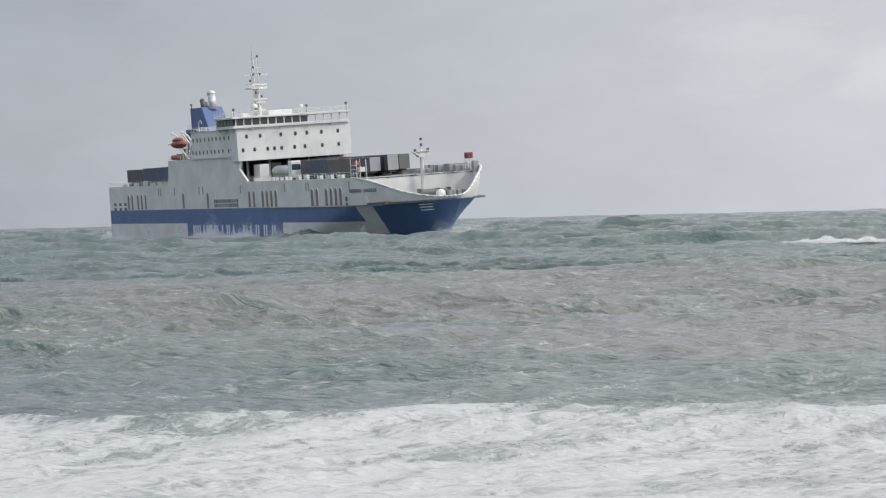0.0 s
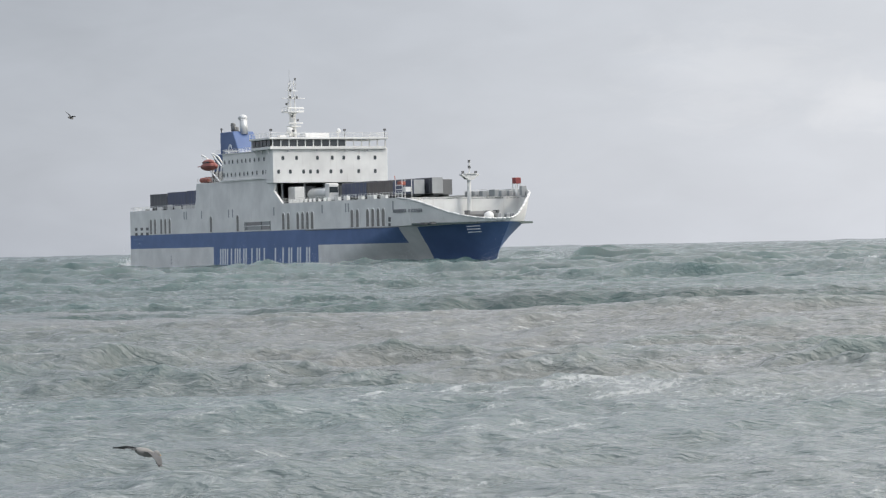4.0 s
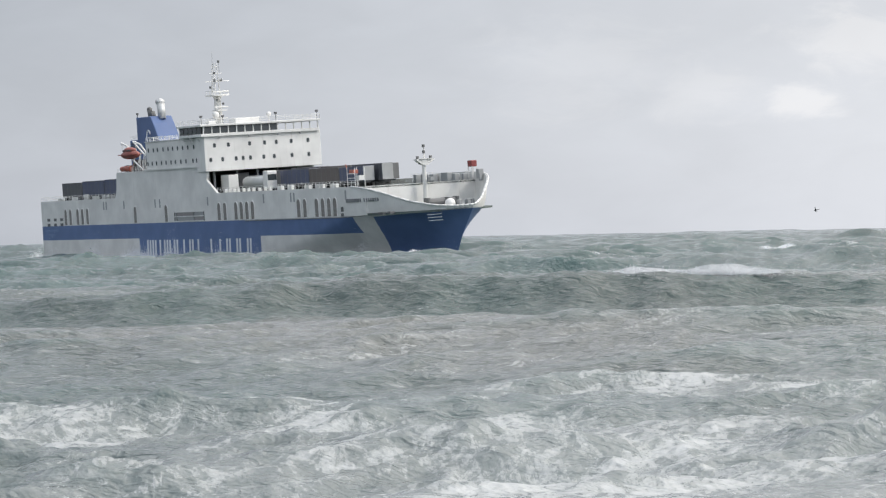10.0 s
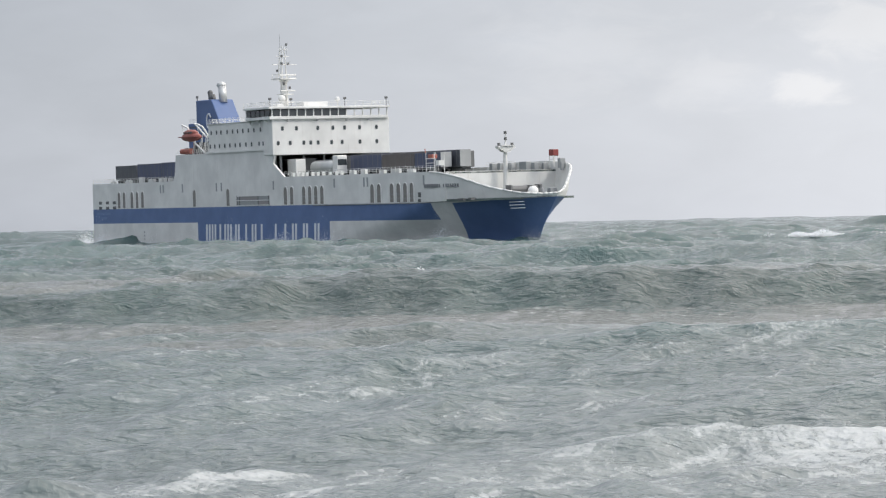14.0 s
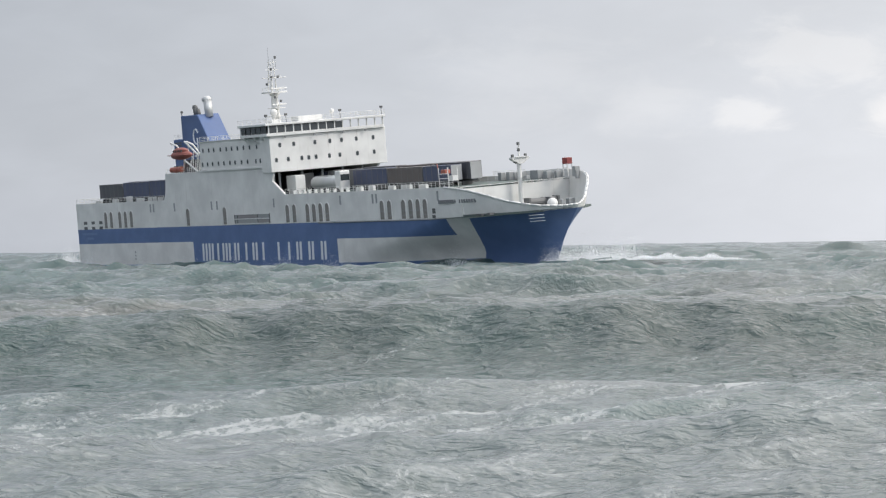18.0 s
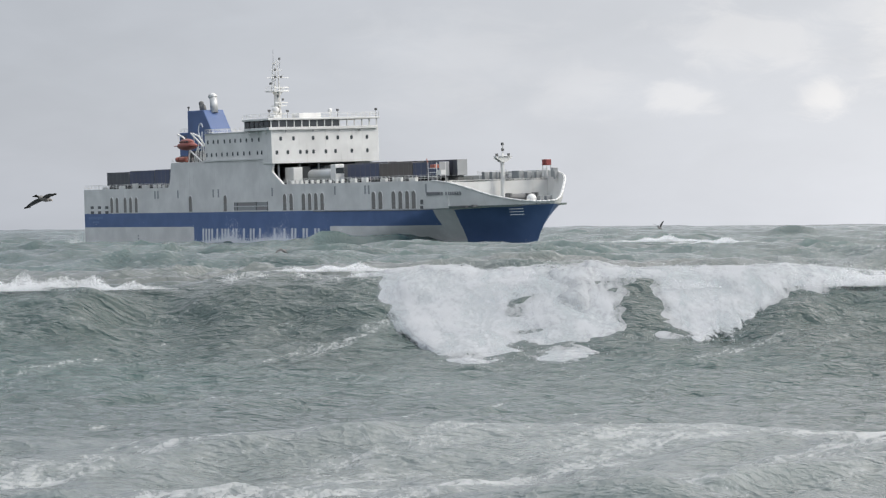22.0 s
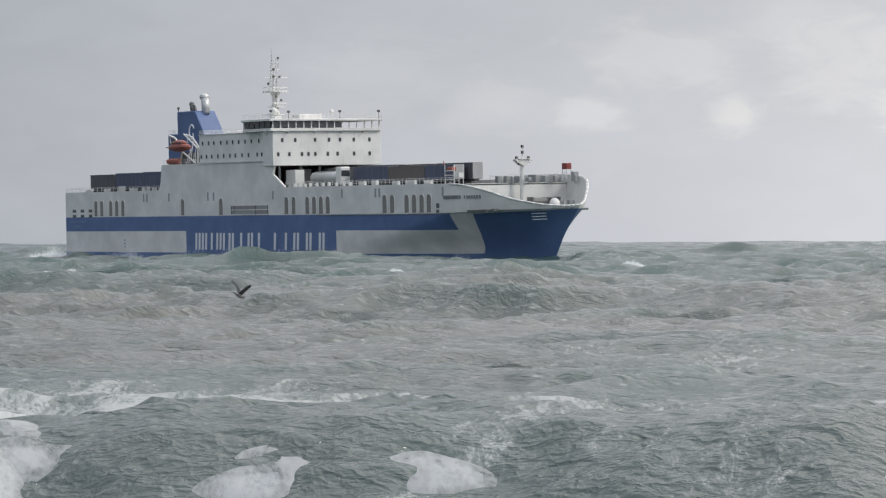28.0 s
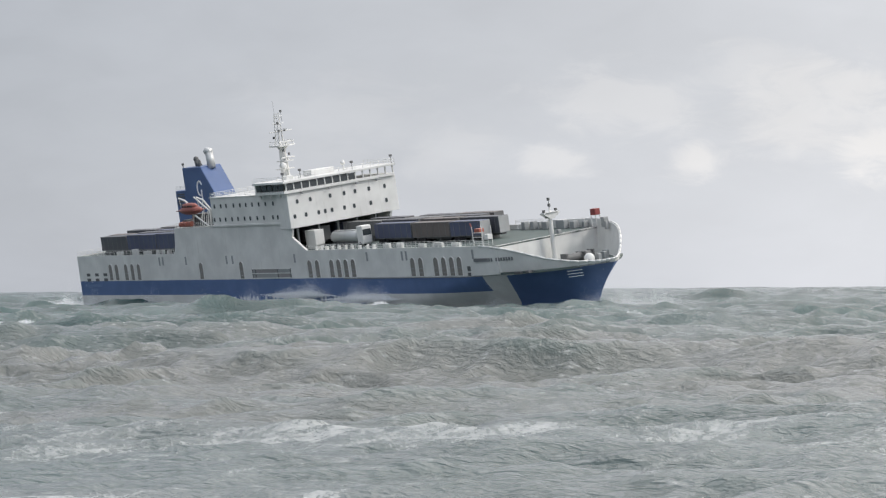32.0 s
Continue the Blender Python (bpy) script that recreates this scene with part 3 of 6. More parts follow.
def hull_shell(bm, side):
    """One side of the hull: straight body, flared round bow with a swept rim."""
    zs = [-7, -4, -1, 1, 3, 5, 7, 8.5, 10.2]
    tops = [0.0, 0.02, 0.34, 0.67, 1.0]
    ss = [0, .08, .16, .25, .34, .43, .52, .61, .69, .76, .82, .87, .91, .94, .965, .985, 1.0]
    body = [0.0] + [10.0 * i for i in range(1, 12)] + [118.0, 125.0]
    stem = lambda z: float(np.interp(z, [-7, -1.2, 4.6, 6.2, 7.8, 10.8, 12.2, 17], [183.6, 185.6, 189.2, 190.4, 191.9, 194.8, 195.4, 195.4]))
    turn = lambda z: float(np.interp(z, [-7, 2.5, 7, 10.5, 17], [120, 126, 149, 164, 169]))
    rim = (lambda s: float(np.interp(s, [0, .2, .4, .6, .8, .95, 1], [16.4, 15.9, 14.7, 13.0, 11.8, 11.45, 11.6]))) if side < 0 else \
          (lambda s: float(np.interp(s, [0, .2, .4, .6, .75, .85, .93, 1], [17.9, 17.7, 17.3, 16.6, 15.4, 13.9, 12.5, 11.6])))
    rows = []
    for z in zs:
        rows.append((z, None))
    for k in tops[1:]:
        rows.append((None, k))
    grid = []
    for z, k in rows:
        line = []
        for x in body:
            zz = z if z is not None else 10.2 + (16.5 - 10.2) * k
            line.append((x, side * HB, zz))
        for s in ss:
            knuckle = 10.2 + 0.75 * s
            zz = min(z, knuckle) if z is not None else knuckle + 0.05 + (rim(s) - knuckle - 0.05) * k
            if z == 10.2:
                zz = knuckle
            zr = min(max(zz, -7), 17)
            xt, xs = turn(zr), stem(zr)
            f = float(np.interp(zr, [-7, 3, 10.5, 17], [0, 0.12, 0.8, 1]))
            p, q = 1.5 + 0.5 * f, 1.0 - 0.25 * f
            u = s ** 0.9
            hb = HB * max(0.0, 1 - u ** p) ** q
            lip = 0.22 * (1 - 0.5 * s) if (k is not None and k > 0.01) else 0.0
            line.append((xt + (xs - xt) * u, side * (hb + (lip if s > 0.15 else 0)) * (1 if s < 1 else 0), zz))
        grid.append(line)
    vs = [[bm.verts.new(p) for p in line] for line in grid]
    for i in range(len(vs) - 1):
        for j in range(len(vs[0]) - 1):
            f = (vs[i][j], vs[i][j + 1], vs[i + 1][j + 1], vs[i + 1][j])
            bm.faces.new(f if side < 0 else f[::-1])
    return grid


def build_hull():
    bm = bmesh.new()
    g = hull_shell(bm, -1)
    h = hull_shell(bm, 1)
    st = [bm.verts.new(p) for p in ((0, -HB, -7), (0, HB, -7), (0, HB, 16.5), (0, -HB, 16.5))]
    bm.faces.new(st[::-1])
    bmesh.ops.remove_doubles(bm, verts=bm.verts, dist=0.004)
    for f in bm.faces:
        f.smooth = True
    me = bpy.data.meshes.new("hull")
    bm.to_mesh(me)
    bm.free()
    me.materials.append(MAT["hull_paint"])
    ob = new("hull", me)
    ob.parent = ship
    ob["label"] = "white and blue painted steel hull with a flared bow"
    m = ob.modifiers.new("plate", "SOLIDIFY")
    m.thickness, m.offset = 0.3, -1
    e = ob.modifiers.new("edges", "EDGE_SPLIT")
    e.split_angle = radians(32)
    return ob, g, h


hull, rim_star, rim_port = build_hull()


def tube_along(bm, pts, r, sides=6):
    for a, b in zip(pts[:-1], pts[1:]):
        if (Vector(a) - Vector(b)).length > 0.01:
            rod(bm, a, b, r, sides=sides)


# rounded rim of the bow
_rim = [Vector(p) for p in rim_star[-1][14:]] + [Vector(p) for p in reversed(rim_port[-1][14:])]
part_of("bow_rim", "white_steel", ship, lambda bm: tube_along(bm, _rim, 0.2, 8), "white rounded bow rim", True)
_knuckle = [Vector(p) + Vector((0, -0.05, 0.1)) for p in rim_star[8][12:-1]]
part_of("fender_strake", "grey_steel", ship, lambda bm: tube_along(bm, _knuckle, 0.16, 6), "", True)

part_of("weather_deck", "deck_green", ship, lambda bm: box(bm, 0.4, 174, -12.9, 12.9, 15.9, 16.2), "dark green steel deck")
part_of("forecastle_deck", "deck_green", ship, lambda bm: prism(bm, [(174, -12.6), (184, -10.6), (189, -6), (193, 0), (189, 6), (184, 10.6), (174, 12.6)], 10.5, 10.9, "z"))
part_of("forecastle_bulkhead", "white_steel", ship, lambda bm: box(bm, 173.6, 174.0, -12.8, 12.8, 10.9, 16.3))
part_of("port_bulwark", "white_steel", ship, lambda bm: (prism(bm, [(130, 16.2), (170, 16.2), (170, 17.95), (158, 17.9), (154, 17.2), (130, 17.2)], 12.75, 13.1), [rod(bm, (x, 12.6, 16.2), (x, 12.75, 17.2), 0.1) for x in range(132, 169, 3)]))
part_of("boot_keel", "blue_steel", ship, lambda bm: box(bm, 0.3, 150, -12.5, 12.5, -7.2, -6.9))


# arches, slots and a side door: thin plates, the openings' shade put into colour
def arch(bm, cx, half, z0, z1, y, depth, sides=10):
    pts = [(cx - half, z0), (cx + half, z0)]
    for i in range(sides + 1):
        a = math.pi * i / sides
        pts.append((cx + half * math.cos(a), z1 - half + half * math.sin(a)))
    prism(bm, pts, y, y + depth)


ARCHES = [16.0, 19.0, 23.6, 26.6, 29.7, 58.7, 76.4, 105.0, 108.0, 113.7, 116.5, 119.3, 122.1, 144.5, 147.4, 152.9, 155.7, 158.5, 161.2]
_bm = bmesh.new()
arch(_bm, 0, 0.85, 10.55, 14.35, 0.0, 0.03)
arch_hole = part("mooring_port", _bm, "port_shade", ship, "arched hull opening, its shade put into a darker plate")
_bm = bmesh.new()
for _h0, _h1 in ((0.98, 0.85),):
    pts0, pts1 = [], []
    for i in range(13):
        a = math.pi * i / 12
        pts0.append((_h0 * math.cos(a), 13.5 + _h0 * math.sin(a)))
        pts1.append((_h1 * math.cos(a), 13.5 + _h1 * math.sin(a)))
    pts0 = [(0.98, 10.45)] + pts0 + [(-0.98, 10.45)]
    pts1 = [(0.85, 10.55)] + pts1 + [(-0.85, 10.55)]
    v0 = [_bm.verts.new((u, -0.12, w)) for u, w in pts0]
    v1 = [_bm.verts.new((u, -0.12, w)) for u, w in pts1]
    w0 = [_bm.verts.new((u, 0.02, w)) for u, w in pts0]
    w1 = [_bm.verts.new((u, 0.02, w)) for u, w in pts1]
    for i in range(len(pts0) - 1):
        _bm.faces.new((v0[i], v0[i + 1], v1[i + 1], v1[i]))
        _bm.faces.new((v0[i], w0[i], w0[i + 1], v0[i + 1]))
        _bm.faces.new((v1[i], v1[i + 1], w1[i + 1], w1[i]))
arch_rim = part("port_coaming", _bm, "white_steel", arch_hole)
_bm = bmesh.new()
box(_bm, -0.8, 0.8, -0.06, -0.03, 12.1, 12.2)
arch_bar = part("cross_bar", _bm, "grey_steel", arch_hole)
_bm = bmesh.new()
box(_bm, -0.8, 0.8, -0.06, -0.03, 11.2, 11.3)
part("cross_bar", _bm, "grey_steel", arch_hole)
arch_hole.matrix_basis = pose(ARCHES[0], -HB - 0.03, 0)
for _x in ARCHES[1:]:
    copy_thing(arch_hole, pose(_x, -HB - 0.03, 0))
_bm = bmesh.new()
box(_bm, -0.33, 0.33, -0.03, 0.02, 13.85, 15.75)
slot = part("freeing_port", _bm, "grey_steel", ship, "narrow grey slot in the bulwark")
slot.matrix_basis = pose(40.0, -HB - 0.02, 0)
for _x in (41.6, 52.2, 70.4, 73.0, 99.2, 127.8, 141.0, 142.5, 166.2):
    shared("freeing_port", slot, ship, pose(_x, -HB - 0.02, 0))
for _x in (4.6, 8.8, 13.0):
    for _z in (0.0, -1.25):
        part_of("square_port", "dark_steel", ship, lambda bm: box(bm, _x - 0.85, _x + 0.85, -HB - 0.06, -HB + 0.02, 11.55 + _z, 12.25 + _z), "")
part_of("square_port", "dark_steel", ship, lambda bm: box(bm, 163.8, 164.9, -HB - 0.06, -HB + 0.02, 11.4, 12.4))
part_of("square_port", "dark_steel", ship, lambda bm: box(bm, 163.7, 164.8, -HB - 0.06, -HB + 0.02, 10.4, 11.1))
side_door = part_of("side_door", "grey_steel", ship, lambda bm: box(bm, 80.9, 97.0, -HB - 0.05, -HB + 0.02, 10.5, 12.7), "grey side door with beams, recess shade put into its panels")
for _z in (10.5, 11.55, 12.55):
    part_of("door_beam", "white_steel", side_door, lambda bm: box(bm, 81, 97, -HB - 0.16, -HB - 0.05, _z, _z + 0.16))
for _x in (80.9, 82.2, 91.5, 96.8):
    part_of("door_post", "dark_steel", side_door, lambda bm: box(bm, _x, _x + 0.22, -HB - 0.14, -HB - 0.05, 10.5, 12.7))
for _x, _e, _z in ((82.6, 91.2, 11.75), (91.9, 96.6, 10.75)):
    part_of("door_shade_panel", "shadow_inside", side_door, lambda bm: box(bm, _x, _e, -HB - 0.08, -HB - 0.05, _z, _z + 0.75))

# plain bars in place of the big lettering, the name and the port
LETTERS = [(64.6, 2), (67.3, 2), (70.3, 1), (73.9, 3), (78.2, 2), (82.2, 1), (85.8, 2), (89.2, 1), (95.4, 1), (99.6, 1), (103.5, 2), (108.2, 2), (113.0, 2)]
_s = (121.0 - 63.9) / (114.6 - 63.2)
for _x, _k in LETTERS:
    _x = 63.9 + (_x - 63.2) * _s

    for _i in range(_k):
        _u = _x + (_i - (_k - 1) / 2) * 1.5
        part_of("lettering_bar", "letter_white", ship, lambda bm: prism(bm, [(_u - 0.54, 2.6), (_u + 0.30, 2.6), (_u + 0.54, 6.45), (_u - 0.30, 6.45)], -HB - 0.05, -HB - 0.01), "plain white painted bar")


def hull_y(x, z):
    """Half breadth of the hull at a place."""
    xs = np.interp(z, [-7, -1.2, 4.6, 6.2, 7.8, 10.8, 12.2, 17], [183.6, 185.6, 189.2, 190.4, 191.9, 194.8, 195.4, 195.4])
    xt = np.interp(z, [-7, 2.5, 7, 10.5, 17], [120, 126, 149, 164, 169])
    f = np.interp(z, [-7, 3, 10.5, 17], [0, 0.12, 0.8, 1])
    u = min(max((x - xt) / (xs - xt), 0), 1)
    return float(HB * (1 - u ** (1.5 + 0.5 * f)) ** (1 - 0.25 * f)) + 0.22


for _i in range(16):
    _x = 166.6 + _i * 0.66 + (0.7 if _i > 8 else 0)
    _y = -hull_y(_x, 13.6) - 0.02
    part_of("name_bar", "letter_dark", ship, lambda bm: box(bm, _x, _x + 0.42, _y - 0.03, _y + 0.25, 13.25, 13.95), "plain dark bar")
for _i in range(16):
    _x, _z = (2.4 + _i * 0.75, 9.0) if _i < 11 else (5.0 + (_i - 11) * 0.7, 7.9)
    part_of("port_name_bar", "letter_blue", ship, lambda bm: box(bm, _x, _x + 0.45, -HB - 0.05, -HB - 0.01, _z, _z + 0.55), "plain pale blue bar")
for _z in (3.0, 3.8, 4.6):
    part_of("draught_mark", "letter_dark", ship, lambda bm: box(bm, 30.0, 30.5, -HB - 0.04, -HB - 0.01, _z, _z + 0.35))


# ---- deck house ----
house = part_of("deck_house", "white_steel", ship, lambda bm: (
    prism(bm, [(47.2, 16.4), (104.6, 16.4), (99.2, 19.5), (100.0, 21.3), (100.0, 22.4), (49.0, 22.4), (48.4, 18.6), (47.9, 17.4)], -HB - 0.01, -HB + 0.5),
    prism(bm, [(47.2, 16.4), (104.6, 16.4), (99.2, 19.5), (100.0, 21.3), (100.0, 22.4), (49.0, 22.4), (48.4, 18.6), (47.9, 17.4)], HB - 0.5, HB)),
    "white steel deck house over the garage")
part_of("house_deck", "white_steel", house, lambda bm: box(bm, 48.8, 100.0, -HB + 0.1, HB - 0.1, 22.1, 22.45))
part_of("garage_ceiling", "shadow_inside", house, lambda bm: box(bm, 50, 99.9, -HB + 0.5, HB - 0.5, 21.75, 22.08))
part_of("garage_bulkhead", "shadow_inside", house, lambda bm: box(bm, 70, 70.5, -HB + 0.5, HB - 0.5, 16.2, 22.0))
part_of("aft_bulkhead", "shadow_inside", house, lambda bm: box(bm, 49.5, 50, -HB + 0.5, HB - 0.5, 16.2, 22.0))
tier = part_of("upper_house", "white_steel", ship, lambda bm: (box(bm, 66.6, 97.0, -13.1, 13.1, 22.45, 28.9, 0.12), box(bm, 96.0, 100.4, -13.75, 15.0, 21.3, 29.2, 0.1)), "white accommodation block below the bridge")
part_of("tier_walkway", "white_steel", tier, lambda bm: (box(bm, 66.2, 97.2, -13.6, -13.1, 22.4, 22.75), box(bm, 66.5, 90, -13.3, 13.3, 28.9, 29.05)))


def window_set(parent, places, w, h, axis, at, proud):
    """Small rounded windows, each with its frame."""
    bm = bmesh.new()
    prism(bm, [(w * c, h * s) for c, s in ((-.5, -.3), (-.3, -.5), (.3, -.5), (.5, -.3), (.5, .3), (.3, .5), (-.3, .5), (-.5, .3))], -proud, 0.02, axis)
    first = part("window", bm, "dark_glass", parent, "small dark window")
    bm = bmesh.new()
    o = 1.3
    ring = [(w * c, h * s) for c, s in ((-.5, -.3), (-.3, -.5), (.3, -.5), (.5, -.3), (.5, .3), (.3, .5), (-.3, .5), (-.5, .3))]
    out = [(u * o, v * o) for u, v in ring]
    for i in range(8):
        j = (i + 1) % 8
        q = [ring[i], ring[j], out[j], out[i]]
        prism(bm, q, -proud - 0.03, 0.01, axis)
    part("window_frame", bm, "grey_steel", first)
    put = (lambda u, z: pose(u, at, z)) if axis == "y" else (lambda u, z: pose(at, u, z))
    first.matrix_basis = put(*places[0])
    for u, z in places[1:]:
        copy_thing(first, put(u, z))


SIDE_UP = [68.3, 71.1, 73.4, 76.6, 79.4, 81.9, 84.6, 87.4, 90.2, 93.4]
SIDE_LOW = [67.6, 70.0, 72.4, 75.2, 77.8, 80.6, 83.0, 86.0, 88.8, 92.6, 94.6]
window_set(tier, [(x, 27.0) for x in SIDE_UP] + [(x, 23.95) for x in SIDE_LOW], 0.55, 0.8, "y", -13.12, 0.04)
FRONT_UP = [-11.3, -7.9, -2.7, 1.0, 3.9, 7.6, 11.8]
FRONT_LOW = [-12.4, -9.5, -6.2, -4.5, -2.7, 0.6, 3.2, 7.6, 11.8]
window_set(tier, [(y, 27.0) for y in FRONT_UP] + [(y, 23.85) for y in FRONT_LOW], 0.58, 0.8, "x", 100.42, -0.05)
# plate for the opening; its dark inside is put into the colour
part_of("side_opening", "dark_steel", tier, lambda bm: box(bm, 96.2, 96.6, -13.2, -13.1, 23.2, 25.2))

# bridge
bridge = part_of("bridge", "white_steel", ship, lambda bm: (box(bm, 89.0, 101.0, -14.6, 14.5, 29.0, 29.65, 0.06), box(bm, 88.6, 101.4, -14.9, 14.8, 31.25, 31.75, 0.08)), "white bridge with wide wings and a band of windows")
part_of("bridge_back_wall", "white_steel", bridge, lambda bm: box(bm, 88.8, 89.2, -14.4, 6.0, 29.6, 31.3))
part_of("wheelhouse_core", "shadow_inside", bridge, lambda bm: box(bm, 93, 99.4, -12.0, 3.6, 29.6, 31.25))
_w = 2.02
for _i in range(14):
    _y0 = -13.9 + _i * _w
    part_of("bridge_window", "dark_glass", bridge, lambda bm: box(bm, 100.72, 100.8, _y0 + 0.16, _y0 + _w - 0.16, 29.72, 31.1), "tall dark bridge window" if _i < 9 else "clear bridge wing window") if _i < 9 else None
    part_of("mullion", "white_steel", bridge, lambda bm: box(bm, 100.6, 100.9, _y0 - 0.12, _y0 + 0.12, 29.6, 31.3))
part_of("mullion", "white_steel", bridge, lambda bm: box(bm, 100.6, 100.9, 14.2, 14.45, 29.6, 31.3))
for _i in range(5):
    _x0 = 89.2 + _i * 2.3
    part_of("bridge_window", "dark_glass", bridge, lambda bm: box(bm, _x0 + 0.2, _x0 + 2.1, -14.46, -14.4, 29.75, 31.05))
for _x in (90, 94, 98):
    part_of("wing_bracket", "white_steel", bridge, lambda bm: prism(bm, [(-14.5, 29.0), (-13.7, 29.0), (-13.7, 27.9)], _x, _x + 0.2, "x"))
for _y in (-10.2, -3.0, 4.1, 9.6):
    part_of("floodlight", "grey_steel", bridge, lambda bm: box(bm, 100.9, 101.3, _y - 0.2, _y + 0.2, 28.5, 28.95, 0.05))


def railing(parent, pts, height=1.05, gap=2.0, r=0.045):
    def draw(bm):
        for a, b in zip(pts[:-1], pts[1:]):
            a, b = Vector(a), Vector(b)
            k = max(1, int((b - a).length / gap))
            for i in range(k + 1):
                p = a.lerp(b, i / k)
                rod(bm, p, p + Vector((0, 0, height)), r, sides=5)
            for h in (0.36, 0.7, 1.0):
                up = Vector((0, 0, height * h))
                rod(bm, a + up, b + up, r * 0.8, sides=5)
    return part_of("railing", "white_steel", parent, draw)


railing(bridge, [(88.8, -14.8, 31.75), (101.2, -14.8, 31.75), (101.2, 14.7, 31.75), (88.8, 14.7, 31.75)])
railing(ship, [(0.3, -13.1, 16.5), (47.0, -13.1, 16.5)])
railing(ship, [(0.3, -13.1, 16.5), (0.3, 13.1, 16.5)])
railing(ship, [(104.5, -13.1, 16.5), (172.0, -13.1, 16.5)], 1.1, 1.6)
railing(tier, [(66.8, -13.0, 28.95), (88.5, -13.0, 28.95)])
railing(tier, [(66.8, -13.0, 28.95), (66.8, 13.0, 28.95)])
railing(house, [(49.2, -13.0, 22.45), (66.2, -13.0, 22.45)])
railing(ship, [(146, 12.9, 17.2), (158, 12.9, 17.3)], 0.9, 2.2)

# roof gear of the bridge
part_of("roof_locker", "white_steel", bridge, lambda bm: (box(bm, 92.0, 95.5, -3.5, 2.5, 31.75, 32.9, 0.1), box(bm, 93.0, 95.0, -9.8, -8.0, 31.75, 32.5, 0.1), box(bm, 86.5, 90.5, -10.5, -7.0, 29.0, 30.3, 0.1)))
for _y, _x in ((-14.2, 100.6), (14.2, 100.8), (4.6, 99.5), (-6.8, 96)):
    part_of("signal_lamp", "dark_steel", bridge, lambda bm: (rod(bm, (_x, _y, 31.7), (_x, _y, 33.3), 0.07), box(bm, _x - 0.28, _x + 0.28, _y - 0.28, _y + 0.28, 33.2, 33.7, 0.08)))
part_of("satellite_dome", "white_steel", bridge, lambda bm: (rod(bm, (96, 4.6, 31.7), (96, 4.6, 33.0), 0.12), ball(bm, (96, 4.6, 33.4), 0.55)), "", True)

# main mast
mast = part_of("main_mast", "white_steel", ship, lambda bm: (rod(bm, (79.2, 0, 28.9), (79.2, 0, 38.6), 1.15, 0.7, 10), rod(bm, (77.4, 0, 29), (78.8, 0, 37.5), 0.22), rod(bm, (81.0, 0, 29), (79.7, 0, 37.5), 0.22)), "white lattice mast with radar scanners and aerials")
part_of("mast_platform", "white_steel", mast, lambda bm: (prism(bm, [(77.0, -2.0), (81.6, -2.0), (82.2, 0), (81.6, 2.0), (77.0, 2.0)], 38.4, 38.75, "z"), prism(bm, [(79.2, 37.0), (77.2, 38.4), (81.6, 38.4)], -0.3, 0.3), box(bm, 78.0, 81.6, -1.2, 1.2, 35.0, 35.2), box(bm, 77.6, 81.0, -1.5, 1.5, 33.2, 33.4), [rod(bm, (x, y, 38.7), (x, y, 39.7), 0.06, sides=5) for x in (77.2, 79.2, 81.4) for y in (-1.8, 1.8)], [rod(bm, (77.2, y, 39.6), (81.4, y, 39.6), 0.06, sides=5) for y in (-1.8, 1.8)]))
part_of("topmast", "white_steel", mast, lambda bm: (
    [rod(bm, (79.0 + dx, dy, 38.7), (79.0 + dx * 0.5, dy * 0.5, 46.0), 0.16, 0.09, 6) for dx, dy in ((-1.1, -0.7), (0.8, -0.7), (-0.2, 0.9))],
    [rod(bm, (77.9 + 0.1 * k, -0.6, 39.6 + 1.2 * k), (79.9 - 0.1 * k, -0.6, 40.2 + 1.2 * k), 0.06, sides=5) for k in range(5)],
    [rod(bm, (77.9 + 0.1 * k, -0.6, 40.6 + 1.2 * k), (79.9 - 0.1 * k, -0.6, 40.0 + 1.2 * k), 0.06, sides=5) for k in range(5)]))
part_of("yard", "white_steel", mast, lambda bm: (rod(bm, (79, -2.6, 41.8), (79, 3.4, 41.8), 0.09), rod(bm, (79, -1.6, 43.6), (79, 1.6, 43.6), 0.07), rod(bm, (79, -1.0, 45.2), (79, 1.2, 45.2), 0.06), rod(bm, (79, 0, 41.9), (82.6, 0, 42.3), 0.08)))
part_of("radar_scanner", "white_steel", mast, lambda bm: (box(bm, 81.0, 81.5, -2.0, 2.0, 39.2, 39.55, 0.06), rod(bm, (81.2, 0, 38.7), (81.2, 0, 39.3), 0.2)))
part_of("radar_scanner", "white_steel", mast, lambda bm: (box(bm, 80.8, 81.3, -1.8, 1.8, 35.7, 36.0, 0.06), rod(bm, (81.0, 0, 35.2), (81.0, 0, 35.8), 0.2)))
part_of("radome", "white_steel", mast, lambda bm: (ball(bm, (81.2, -1.6, 34.1), 0.85), rod(bm, (81.2, -1.6, 32.8), (81.2, -1.6, 33.6), 0.3)), "", True)
for _p, _h in (((78.6, -0.4, 45.5), 3.2), ((79.8, 0.6, 44), 2.4), ((80.9, -1.6, 39), 3.4), ((77.5, 1.4, 38.8), 3.0)):
    part_of("aerial", "grey_steel", mast, lambda bm: rod(bm, _p, (_p[0] - 0.1, _p[1], _p[2] + _h), 0.06, 0.03, 5))
